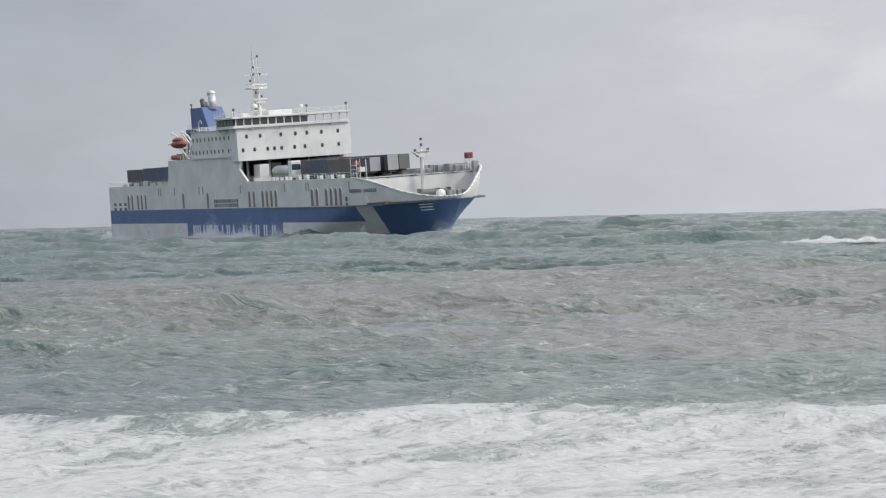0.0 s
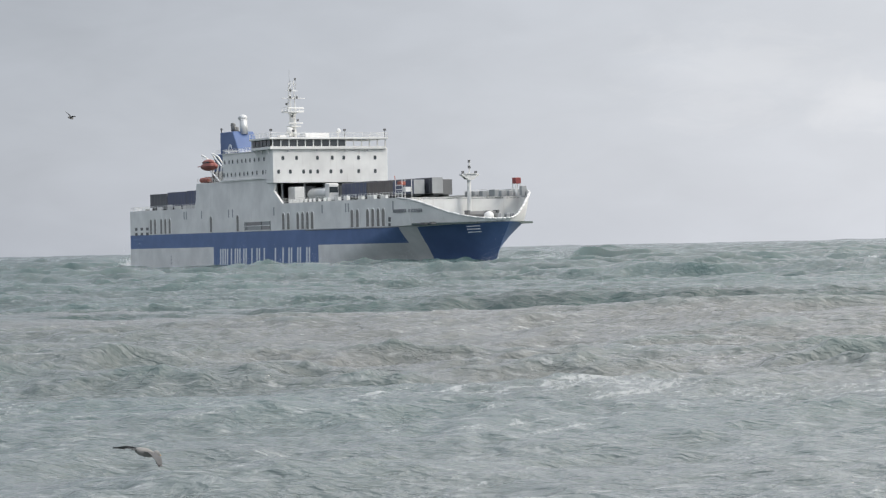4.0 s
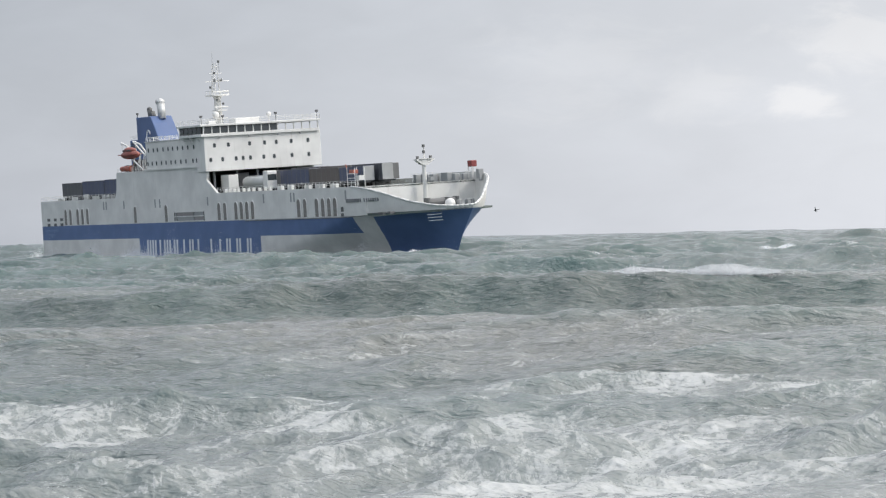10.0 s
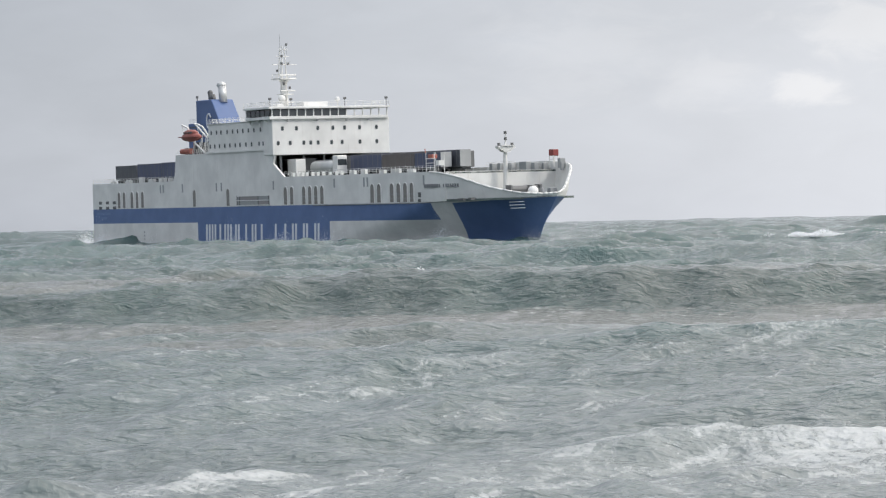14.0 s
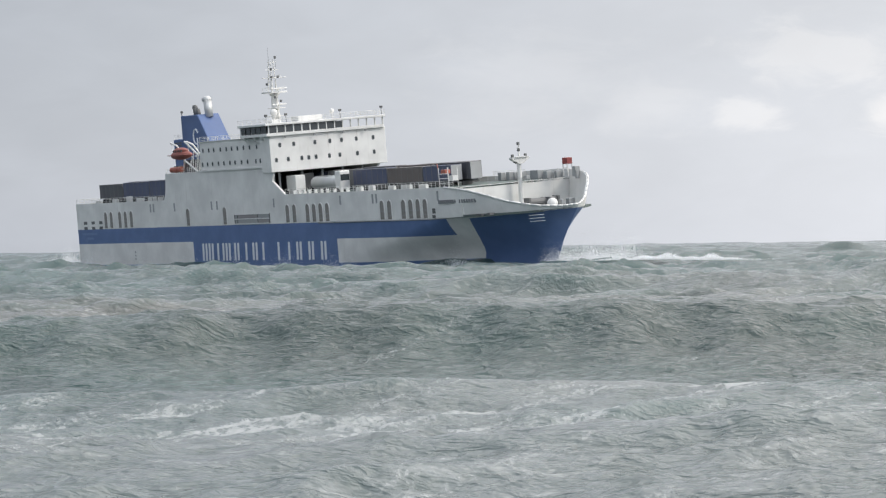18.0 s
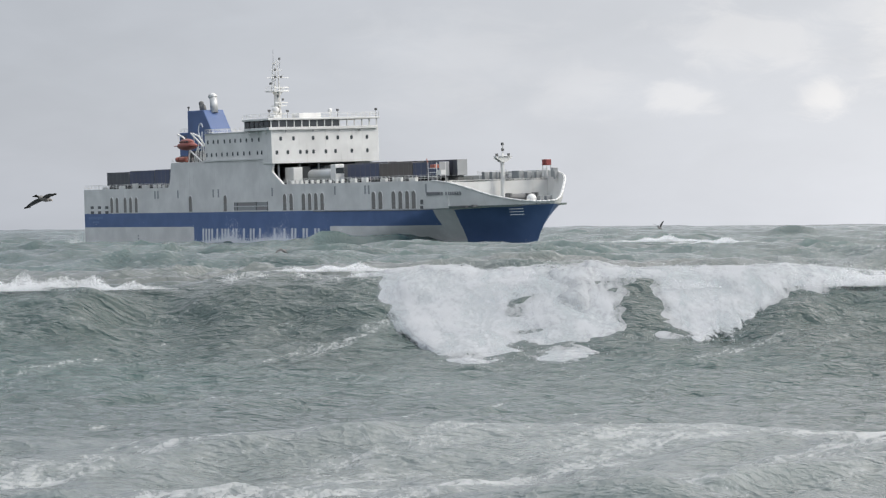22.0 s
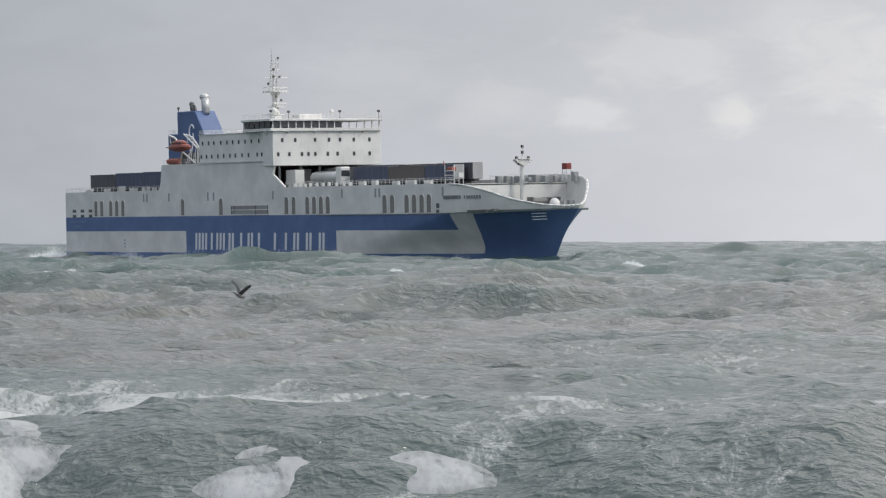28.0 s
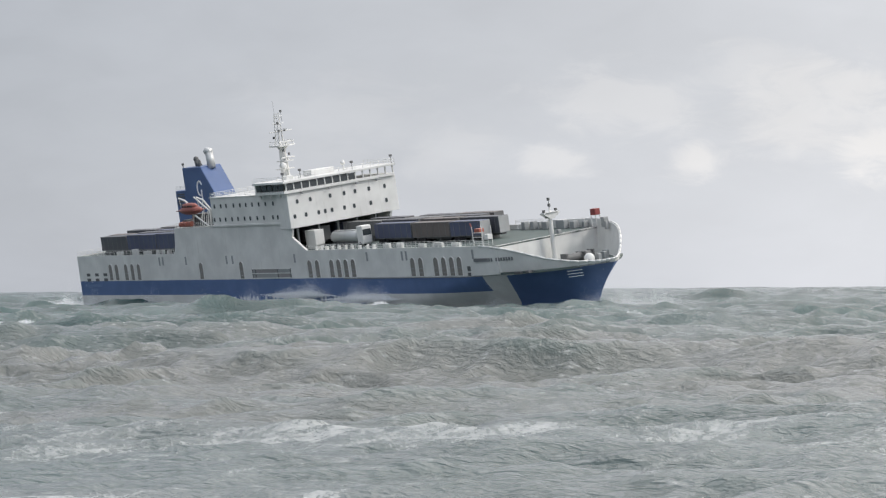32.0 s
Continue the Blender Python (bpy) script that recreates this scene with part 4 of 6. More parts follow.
for _x, _y, _z in ((80.2, -0.9, 41.7), (79.6, 1.0, 41.7), (77.8, -0.9, 40.2), (79.9, -0.7, 43.4), (79.9, 0.5, 46.0), (80.9, -0.8, 37.2), (80.7, 0.7, 36.3)):
    part_of("mast_lamp", "dark_steel", mast, lambda bm: box(bm, _x - 0.2, _x + 0.2, _y - 0.2, _y + 0.2, _z, _z + 0.55, 0.04))

# funnel
funnel = part_of("funnel", "blue_steel", ship, lambda bm: (prism(bm, [(38.2, 22.4), (53.6, 22.4), (51.4, 29.2), (46.6, 35.3), (38.2, 35.3)], -2.7, 2.9), prism(bm, [(33.4, 22.4), (38.3, 22.4), (38.3, 30.0), (33.4, 30.0)], -2.6, 2.8)), "blue funnel casing with a sloping front")
bmesh_edges = funnel.modifiers.new("soft", "BEVEL")
bmesh_edges.width, bmesh_edges.segments = 0.2, 2
big_pipe = part_of("exhaust_pipe", "silver_tank", funnel, lambda bm: (rod(bm, (46.9, 0.3, 34.6), (46.5, 0.3, 38.3), 0.95, 0.95, 16), ball(bm, (46.2, 0.3, 38.6), 1.15, 1, 1, 0.75, 16)), "tall grey exhaust pipe with a rounded cap", True)
part_of("exhaust_pipe", "dark_steel", funnel, lambda bm: (rod(bm, (42.3, -0.6, 35.0), (41.9, -0.6, 36.9), 0.6, 0.6, 12), ball(bm, (41.8, -0.6, 37.0), 0.66)), "short sooty exhaust pipe", True)
part_of("exhaust_pipe", "dark_steel", funnel, lambda bm: rod(bm, (40.6, 0.9, 35.0), (40.0, 0.9, 36.5), 0.6, 0.6, 12), "short sooty exhaust pipe", True)
part_of("exhaust_pipe", "dark_steel", funnel, lambda bm: rod(bm, (44.3, -1.4, 35.0), (44.3, -1.4, 36.8), 0.28, 0.28, 10), "thin sooty exhaust pipe", True)
part_of("funnel_emblem", "letter_white", funnel, lambda bm: (
    tube_along(bm, [(45.3 + 1.15 * math.cos(a), -2.78, 30.3 + 1.7 * math.sin(a)) for a in np.linspace(0.5, 4.9, 12)], 0.2),
    tube_along(bm, [(45.9, -2.78, 30.0), (45.9, -2.78, 27.6), (45.2, -2.78, 26.0), (44.2, -2.78, 25.8)], 0.2)), "plain white curved stroke")
part_of("funnel_lamp", "dark_steel", funnel, lambda bm: (rod(bm, (38.4, -2.4, 35.2), (38.4, -2.4, 36.0), 0.12), box(bm, 38.2, 38.7, -2.6, -2.2, 35.9, 36.4)))
for _z in (26.6, 27.2, 27.8, 28.4, 29.0):
    part_of("louvre", "dark_steel", funnel, lambda bm: box(bm, 34.2, 37.6, -2.72, -2.6, _z, _z + 0.28))
railing(funnel, [(33.6, -2.4, 30.0), (38.0, -2.4, 30.0)], 1.0)

# lifeboat in its davits
boat = tagged(part_of("lifeboat", "boat_red", ship, lambda bm: (ball(bm, (57.2, -12.9, 26.4), 1.0, 4.6, 1.5, 1.05, 20), ball(bm, (57.0, -12.9, 27.3), 1.0, 3.2, 1.15, 0.85, 16), box(bm, 53.0, 61.4, -14.35, -11.45, 26.35, 26.55, 0.05)), "closed orange-red lifeboat in white davits", True))
for _x in (55.4, 56.6, 57.8, 58.8):
    part_of("boat_window", "dark_glass", boat, lambda bm: box(bm, _x, _x + 0.5, -14.1, -13.7, 27.2, 27.55))
for _x in (54.4, 62.4):
    part_of("davit", "white_steel", ship, lambda bm: (tube_along(bm, [(_x, -11.2, 22.4), (_x + 1.0, -11.2, 26.0), (_x + 0.6, -12.8, 28.6), (_x - 1.2, -13.4, 29.3)], 0.22), rod(bm, (_x - 1.0, -13.4, 29.2), (_x - 0.8, -13.2, 27.2), 0.06)), "white lifeboat davit")
part_of("davit_frame", "white_steel", ship, lambda bm: (rod(bm, (60.0, -13.6, 25.2), (65.0, -13.2, 22.5), 0.2), rod(bm, (60.2, -13.4, 29.4), (65.0, -12.6, 26.0), 0.2), [rod(bm, (60 + i, -12.8, 22.4), (61 + i * 0.8, -12.6, 25 + (i % 3)), 0.1, sides=5) for i in range(6)]))
for _x in (51.6, 53.4, 55.2):
    part_of("liferaft", "orange_paint", ship, lambda bm: rod(bm, (_x, -12.8, 23.2), (_x + 1.5, -12.8, 23.2), 0.62, sides=12), "orange liferaft canister")
part_of("lower_lockers", "dark_steel", ship, lambda bm: (box(bm, 54.0, 63.5, -11.0, -6.0, 22.45, 25.2), box(bm, 50.2, 52.0, -11.5, -9, 22.45, 24.0)))

# foremast and bow gear
fore = part_of("foremast", "white_steel", ship, lambda bm: (rod(bm, (175.6, 0, 10.9), (175.9, 0, 21.2), 0.55, 0.32, 10), rod(bm, (175.9, 0, 21.0), (176.1, 0, 23.6), 0.2, 0.12)), "white foremast with a lamp platform")
part_of("lamp_platform", "white_steel", fore, lambda bm: (prism(bm, [(-2.0, 21.1), (2.0, 21.1), (2.0, 20.8), (0.5, 19.8), (-0.5, 19.8), (-2.0, 20.8)], 175.3, 176.6, "x"), box(bm, 175.0, 176.9, -1.4, 1.4, 21.05, 21.2)))
for _y, _z in ((-1.5, 21.1), (-1.0, 20.0), (1.5, 21.1), (0, 23.4), (0, 22.2), (0.9, 20.0)):
    part_of("mast_lamp", "dark_steel", fore, lambda bm: box(bm, 175.7, 176.2, _y - 0.22, _y + 0.22, _z, _z + 0.6, 0.05))
part_of("mast_ladder", "white_steel", fore, lambda bm: (rod(bm, (175.1, -0.2, 11), (175.4, -0.2, 21), 0.05, sides=5), rod(bm, (175.1, 0.2, 11), (175.4, 0.2, 21), 0.05, sides=5)))
part_of("loudhailer", "grey_steel", fore, lambda bm: box(bm, 176.3, 177.4, 0.4, 1.2, 16.6, 17.4, 0.1))
turret = part_of("anchor_beacon", "red_paint", ship, lambda bm: box(bm, 176.0, 177.7, 9.9, 11.2, 18.9, 20.2, 0.1), "red box on white legs on the bow bulwark")
part_of("leg", "white_steel", turret, lambda bm: ([rod(bm, (x, y, 16.6), (x, y, 19.0), 0.1) for x in (176.1, 177.6) for y in (10.0, 11.1)], [rod(bm, (176.1, 10.0, z), (177.6, 10.0, z), 0.06) for z in (17.4, 18.2)]))
part_of("bollard_box", "grey_steel", ship, lambda bm: (box(bm, 178.6, 179.7, 10.3, 11.5, 16.4, 18.4, 0.1), box(bm, 180.1, 180.6, 10.0, 10.6, 16.0, 17.6)))
for _x, _y, _w, _h in ((150.5, 11.6, 1.2, 1.0), (153.3, 11.8, 1.2, 1.0), (157.5, 11.6, 1.8, 0.9), (162.5, 11.6, 2.8, 1.1), (167.5, 11.4, 1.4, 0.8), (171.0, 11.8, 0.8, 0.7), (156.0, 11.8, 0.5, 0.9)):
    part_of("deck_locker", "grey_steel", ship, lambda bm: box(bm, _x, _x + _w, _y - 0.6, _y + 0.6, 16.2, 16.9 + _h, 0.1))
winch = part_of("mooring_winch", "dark_steel", ship, lambda bm: (rod(bm, (186, -5.2, 12.3), (186, 1.0, 12.3), 0.85, sides=14), box(bm, 185, 187, -5.6, -5.2, 10.9, 13.3), box(bm, 185, 187, 1.0, 1.4, 10.9, 13.3), box(bm, 184.5, 187.5, -1.4, -1.0, 10.9, 13.2)), "dark mooring winch", False)
part_of("winch_hood", "white_steel", ship, lambda bm: ball(bm, (190.2, -2.5, 12.0), 1.05, 1.1, 1, 1.0, 14), "white dome on the forecastle", True)
for _x, _y in ((180, -6), (182, 3), (186, 4), (190, -1), (188, 2), (182, -8)):
    part_of("fairlead", "grey_steel", ship, lambda bm: box(bm, _x, _x + 1.2, _y, _y + 0.8, 10.9, 12.6, 0.1))
part_of("bow_emblem", "letter_white", ship, lambda bm: [rod(bm, (x, y, z), (x + 2.4, y + 1.9, z + 0.05), 0.085, sides=5) for x, y, z in ((187.6, -6.4, 10.0), (187.4, -6.2, 9.4), (187.2, -5.9, 8.8))], "plain white strokes on the bow")
part_of("pilot_ladder_mark", "dark_steel", ship, lambda bm: (box(bm, 178.5, 180.5, -12.6, -11.9, 10.5, 11.0), box(bm, 181.5, 182.6, -12.0, -11.0, 10.6, 11.1)))
# boarding crane by the forecastle
davit = part_of("boarding_crane", "white_steel", ship, lambda bm: ([rod(bm, (x, y, 16.3), (x, y, 20.2), 0.09, sides=6) for x in (166.2, 169.6) for y in (-12.6, -10.4)], [rod(bm, (166.2, -12.6, z), (169.6, -12.6, z), 0.08, sides=6) for z in (17.2, 18.1, 19.0)], box(bm, 169.6, 171.0, -12.4, -11.2, 17.6, 18.6)), "white ladder frame with an orange locker")
part_of("rescue_locker", "orange_paint", davit, lambda bm: (box(bm, 166.6, 168.4, -12.4, -11.2, 19.0, 19.8, 0.1), rod(bm, (166.0, -12.5, 20.0), (165.6, -12.5, 21.0), 0.1)))

# low gear along the bulwark
for _x, _w, _h in ((107, .4, .8), (109, .4, .8), (111.2, .5, .7), (113.4, .4, .8), (116, .5, .8), (118.6, .4, .8), (121, .5, .8), (124, .5, .7), (127, .4, .8), (129.4, .5, .8), (133.5, 2.2, .9), (138.5, 2.0, 1.0),
                    (146.5, 2.2, .7), (151.5, 3.5, .8), (158.5, 2.6, .7), (10, 1.6, .6), (19, 2.4, .8), (26.5, 2.2, 1.3), (32, 2.8, .8), (38, .6, .9), (40.5, .6, .9), (43, 1.4, .8)):
    part_of("vent_box" if _w > 1 else "ventilator", "white_steel", ship, lambda bm: box(bm, _x, _x + _w, -12.7, -12.0, 16.2, 16.45 + _h, 0.06))


# lorry trailers lashed on deck
def trailer(x, y, length, mat, top=20.75, front="grey_tarp"):
    base = 16.2
    t = part_of("trailer", mat, ship, lambda bm: box(bm, x, x + length, y - 1.27, y + 1.27, base + 1.15, top, 0.08), "tarpaulin lorry trailer lashed on deck")
    part_of("tailgate", front, t, lambda bm: (box(bm, x + length, x + length + 0.07, y - 1.25, y + 1.25, base + 1.2, top - 0.05)))
    part_of("chassis", "dark_steel", t, lambda bm: (box(bm, x + 0.4, x + length - 0.4, y - 0.6, y + 0.6, base + 0.75, base + 1.13), box(bm, x + length - 4, x + length - 3.6, y - 1.1, y + 1.1, base, base + 0.8)))
    for u in (1.6, 2.9, 4.2):
        for s in (-1, 1):
            part_of("wheel", "rubber", t, lambda bm: rod(bm, (x + u, y + s * 0.85, base + 0.5), (x + u, y + s * 1.2, base + 0.5), 0.5, sides=10))
    part_of("strap", "grey_tarp", t, lambda bm: [box(bm, x + u, x + u + 0.08, y - 1.31, y - 1.26, base + 1.2, top - 0.1) for u in np.arange(1.2, length, 2.2)] + [box(bm, x + 0.2, x + length - 0.2, y - 1.3, y - 1.26, base + 1.2, base + 1.3), box(bm, x + 0.2, x + length - 0.2, y - 1.3, y - 1.26, top - 0.14, top - 0.04)])
    return t


for _x, _y, _l, _m, _t in ((8.8, -9.6, 12.4, "black_tarp", 20.7), (21.8, -9.6, 13.4, "navy_tarp", 20.9), (35.6, -9.6, 12.2, "navy_tarp", 21.0),
                           (6.0, -5.6, 13.6, "brown_tarp", 20.6), (20.0, -5.6, 13.6, "black_tarp", 20.9), (34.0, -5.6, 13.4, "grey_tarp", 20.8),
                           (4.0, 0.5, 13.6, "black_tarp", 20.8), (18.5, 0.5, 13.6, "navy_tarp", 20.6), (10.0, 6.5, 13.6, "grey_tarp", 20.6), (26.0, 6.5, 13.6, "black_tarp", 20.8),
                           (119.0, -3.4, 13.8, "navy_tarp", 20.6), (133.2, -3.4, 13.6, "brown_tarp", 20.5), (147.2, -3.4, 10.8, "navy_tarp", 20.45),
                           (117.0, 0.2, 13.6, "black_tarp", 20.9), (131.5, 0.2, 13.6, "brown_tarp", 20.8), (146.0, 0.2, 13.6, "black_tarp", 20.8),
                           (120.0, 4.0, 13.6, "grey_tarp", 20.7), (134.4, 4.0, 13.6, "black_tarp", 20.8), (119.0, 8.5, 13.6, "black_tarp", 20.6), (133.0, 8.5, 13.6, "brown_tarp", 20.7),
                           (84.0, -3.0, 13.0, "black_tarp", 20.5), (84.0, 3.0, 13.0, "navy_tarp", 20.5), (100.0, 2.0, 13.6, "grey_tarp", 20.6), (102.0, 7.0, 13.6, "black_tarp", 20.6)):
    trailer(_x, _y, _l, _m, _t, "pale_door" if _x > 145 else "grey_tarp")
part_of("box_van", "white_steel", ship, lambda bm: (box(bm, 98.6, 102.6, -9.4, -7.0, 17.0, 20.3, 0.1), box(bm, 98.9, 102.3, -9.2, -7.2, 16.2, 17.0)), "white box van")
tank = part_of("tank_trailer", "silver_tank", ship, lambda bm: (rod(bm, (106.4, -6.6, 18.4), (116.0, -6.6, 18.4), 1.25, sides=18), ball(bm, (106.4, -6.6, 18.4), 1.25, 0.5, 1, 1, 16), ball(bm, (116.0, -6.6, 18.4), 1.25, 0.5, 1, 1, 16), box(bm, 107, 115, -7.0, -6.2, 19.55, 19.8)), "silver tank trailer", True)
part_of("chassis", "dark_steel", tank, lambda bm: (box(bm, 106, 116.5, -7.3, -5.9, 16.8, 17.2), [rod(bm, (u, -7.6, 16.7), (u, -5.6, 16.7), 0.5, sides=12) for u in (107, 108.4, 109.8)]))
cab = part_of("lorry_cab", "white_steel", ship, lambda bm: box(bm, 116.8, 119.0, -7.9, -5.4, 16.8, 20.7, 0.25), "white lorry cab")
part_of("windscreen", "dark_glass", cab, lambda bm: box(bm, 118.98, 119.04, -7.7, -5.6, 18.6, 19.9))
part_of("wheel", "rubber", cab, lambda bm: [rod(bm, (117.8, -7.95, 16.7), (117.8, -5.4, 16.7), 0.5, sides=12)])
for _y in (-12.0, -10.6, -5, 0, 5, 10):
    part_of("garage_post", "grey_steel", ship, lambda bm: box(bm, 97.6, 98.0, _y - 0.2, _y + 0.2, 16.2, 21.4))

# ---- broken water: rigid masses of froth and spray that ride on the waves ----
def flecks(name, centre, size, seed, spread=0.6):
    """A cloud of small shreds of foam round the given places."""
    rng = np.random.default_rng(seed)
    count = len(centre)
    tri = rng.normal(0, 1, (count, 3, 3))
    tri /= np.linalg.norm(tri, axis=-1, keepdims=True)
    s = size * np.clip(rng.lognormal(0, spread, count), 0.3, 2.0)
    co = (centre[:, None, :] + tri * s[:, None, None]).reshape(-1, 3)
    me = bpy.data.meshes.new(name)
    me.vertices.add(3 * count)
    me.vertices.foreach_set("co", co.astype(np.float32).ravel())
    me.loops.add(3 * count)
    me.loops.foreach_set("vertex_index", np.arange(3 * count, dtype=np.int32))
    me.polygons.add(count)
    me.polygons.foreach_set("loop_start", np.arange(0, 3 * count, 3, dtype=np.int32))
    me.update(calc_edges=True)
    me.materials.append(MAT["spray"])
    return me


def crescent(seed, length, count, size, height):
    """A thin curved line of broken water with a ragged upper edge."""
    rng = np.random.default_rng(seed + 50)
    u = rng.normal(0, 0.42, count)
    h = np.clip(1 - u * u, 0.02, 1) * (0.55 + 0.45 * np.sin(u * 9 + seed) * np.sin(u * 4 + 2 * seed))
    z = height * h * rng.beta(1.1, 2.2, count)
    y = 0.35 * length * (u * u) * 0.4 + rng.normal(0, 0.35, count) - 1.2 * (height - z)
    return flecks("breaking_foam", np.stack([u * length, y, z - 0.15], -1), size, seed)


def burst(seed, length, count, size, height):
    """Spray thrown up along a hull: a low dense bank with torn plumes, spreading outwards at its foot."""
    rng = np.random.default_rng(seed + 70)
    u = np.clip(rng.normal(0, 0.45, count), -1, 1)
    h = (1 - u * u) * (0.5 + 0.5 * np.abs(np.sin(u * 4.0 + seed) * np.sin(u * 2.3 + seed)))
    z = height * h * rng.exponential(np.where(rng.uniform(0, 1, count) < 0.7, 0.14, 0.3))
    z = np.where(rng.uniform(0, 1, count) < 0.4, rng.uniform(-1.2, 0.8, count) * h, z)
    y = rng.normal(0, 0.6, count) - np.abs(rng.normal(0, 1.6, count)) * np.exp(-z)
    return flecks("breaking_foam", np.stack([u * length, y, z - 0.3], -1), size, seed)


def plume(seed, count, size):
    """Spray flung ahead and outwards from the stem, thick at its foot and thinning upwards."""
    rng = np.random.default_rng(seed)
    r = 13 * rng.uniform(0, 1, count) ** 0.75
    a = np.abs(rng.normal(0, 0.26, count)) * (1 + 0.35 * np.sin(0.9 * r + seed)) * np.exp(-0.03 * r)
    x = r * np.cos(a) - 3
    z = r * np.sin(a) + rng.uniform(-1.2, 0.3, count) + 1.6 * np.exp(-((x + 1.5) / 2.2) ** 2) * rng.exponential(0.7, count)
    y = rng.normal(0, 0.7 + 0.13 * r, count) + 0.25 * (x + 3)
    return flecks("breaking_foam", np.stack([x, y, z], -1), size, seed)


LIP = [crescent(k, 3.0, 16000, 0.02, 0.8) for k in (4, 5, 6)]
CAP = [crescent(k, 6.0, 12000, 0.05, 0.9) for k in (7, 8, 13)]

# how high the great wave stands over the still sea, second by second
WAVE_RISE = [(0.0, -2.6), (6.0, -1.6), (9.0, -0.8), (12.0, -0.75), (14.0, -0.8), (17.0, -0.7), (19.0, -0.7), (20.0, -0.5), (21.0, 0.15), (22.0, 0.25), (23.0, 0.0), (24.0, -0.4), (25.0, -0.65), (26.0, -1.15), (27.6, -1.75), (29.0, -1.9), (30.0, -1.8), (32.0, -2.0)]


def wave_lift(t):
    return float(np.interp(t, [r[0] for r in WAVE_RISE], [r[1] for r in WAVE_RISE]))


def face_pose(x, t, s, half, sink, sway=0.0):
    """Lying on the great wave's face at s metres from the crest, spanning half to either side."""
    zf, zb = (float(sum(wave_face(np.array(s + e)))) for e in (-half, half))
    y = float(crest_line(x)) - RUN * t + s
    return pose(x, y, 0.5 * (zf + zb) + wave_lift(t) - sink, math.degrees(math.atan2(zb - zf, 2 * half)), 0, sway)


def bank(seed, left, right, reach, height, grade=None, curve=None, shreds=(26000, 4000, 8000), fine=0.016, step=0.13):
    """A long mass of froth that lies on a wave's face: lobed toe, ragged top, thinning out at both ends.
    reach and height are given along the bank as (place, metres), grade is the wave's profile, curve its crest line."""
    rng = np.random.default_rng(seed)
    off = rng.uniform(0, 50, 3)
    grade = grade or (lambda s: sum(wave_face(s)))
    curve = curve or (lambda x: crest_line(x) - CREST)
    xs = np.arange(left, right, step)
    T = np.maximum(np.interp(xs, [r[0] for r in reach], [r[1] for r in reach]), 0.4)
    H = 0.62 * np.interp(xs, [r[0] for r in height], [r[1] for r in height])
    lobes = np.array([0.9 * noise.noise(Vector((x * 0.45, off[0], 0))) + 0.8 * noise.noise(Vector((x * 1.0, off[1], 0))) + 0.2 * noise.noise(Vector((x * 2.7, off[2], 0))) for x in xs])
    tops = np.array([0.85 * noise.noise(Vector((x * 0.3, off[1], 5))) + 0.25 * noise.noise(Vector((x * 1.2, off[2], 7))) + 0.08 * noise.noise(Vector((x * 3.1, off[0], 9))) for x in xs])
    rows, over, veil = [], [], []
    for v in np.concatenate([np.linspace(-1.0, 0, 54), np.linspace(0.02, 1, 14)]):
        s = v * T * (1 + 0.42 * lobes * (-v) ** 3) if v < 0 else min(3.0, 0.35 * T.max() + 0.5) * v + 0 * T
        h = H * max(0, 1 + v) ** 0.55 if v < 0 else H * math.exp(-(1.6 * v) ** 2)
        ridge_top = math.exp(-((v - 0.02) / 0.13) ** 2)
        h = h * (1 + 0.75 * tops * ridge_top)
        line = np.stack([xs, s + curve(xs), grade(s) + h + 0.16 * min(1, 1 + v) ** 0.5 - (0.9 if v > 0.95 else 1.8 * max(0, -0.9 - v) if v < 0 else 0)], -1)
        for j in range(len(xs)):
            p = Vector(line[j]) + Vector(off)
            d = 0.5 * noise.noise(p * 0.45) + 0.16 * noise.noise(p * 1.1)
            d *= min(1.0, H[j] / 0.9) * min(1.0, (v + 1) * 5)
            line[j, 1] -= 0.6 * d
            line[j, 2] += 0.75 * d
        rows.append(line)
        thick = np.clip(H / 0.9, 0, 1)
        over.append(line + np.stack([0.1 * thick, (-0.22 if v < 0 else 0.3) * thick, (0.10 + ridge_top * (0.10 + 0.5 * np.clip(tops, 0, 1))) * thick], -1))
        veil.append(min(1, (v + 1) / 0.2) * min(1, max(0, (0.6 - v) / 0.4)) * np.clip(H / 0.3, 0, 1))
    co = np.stack(rows)
    mid = 0.5 * (left + right)
    co[:, :, 0] -= mid
    shell = np.stack(over)
    shell[:, :, 0] -= mid
    ob = grid_object("breaking_foam", co)
    ob.data.materials[0] = MAT["froth"]
    mist = grid_object("spray_veil", shell)
    mist.data.materials[0] = MAT["veil_of_spray"]
    mist.parent = ob
    mist["kind"] = "stuff"
    mist["label"] = "thin veil of drifting spray"
    for me in (ob.data, mist.data):
        me.attributes.new("veil", "FLOAT", "POINT").data.foreach_set("value", np.stack(veil).astype(np.float32).ravel())
    # fine spray over the top edge, along the toe and over the skin
    flat = co.reshape(-1, 3)
    n_top, n_toe, n_all = shreds
    jt = rng.integers(0, co.shape[1], n_top)
    top = co[rng.integers(44, 60, n_top), jt]
    gust = np.clip(tops[jt] * 1.4 + 0.35, 0.05, 1.2)
    up = rng.exponential(0.30, n_top) * gust ** 1.5
    top = top + np.stack([0.25 * up + rng.normal(0, 0.08, n_top), 0.6 * up + rng.normal(0, 0.1, n_top), up * np.minimum(1, H[jt])], -1)
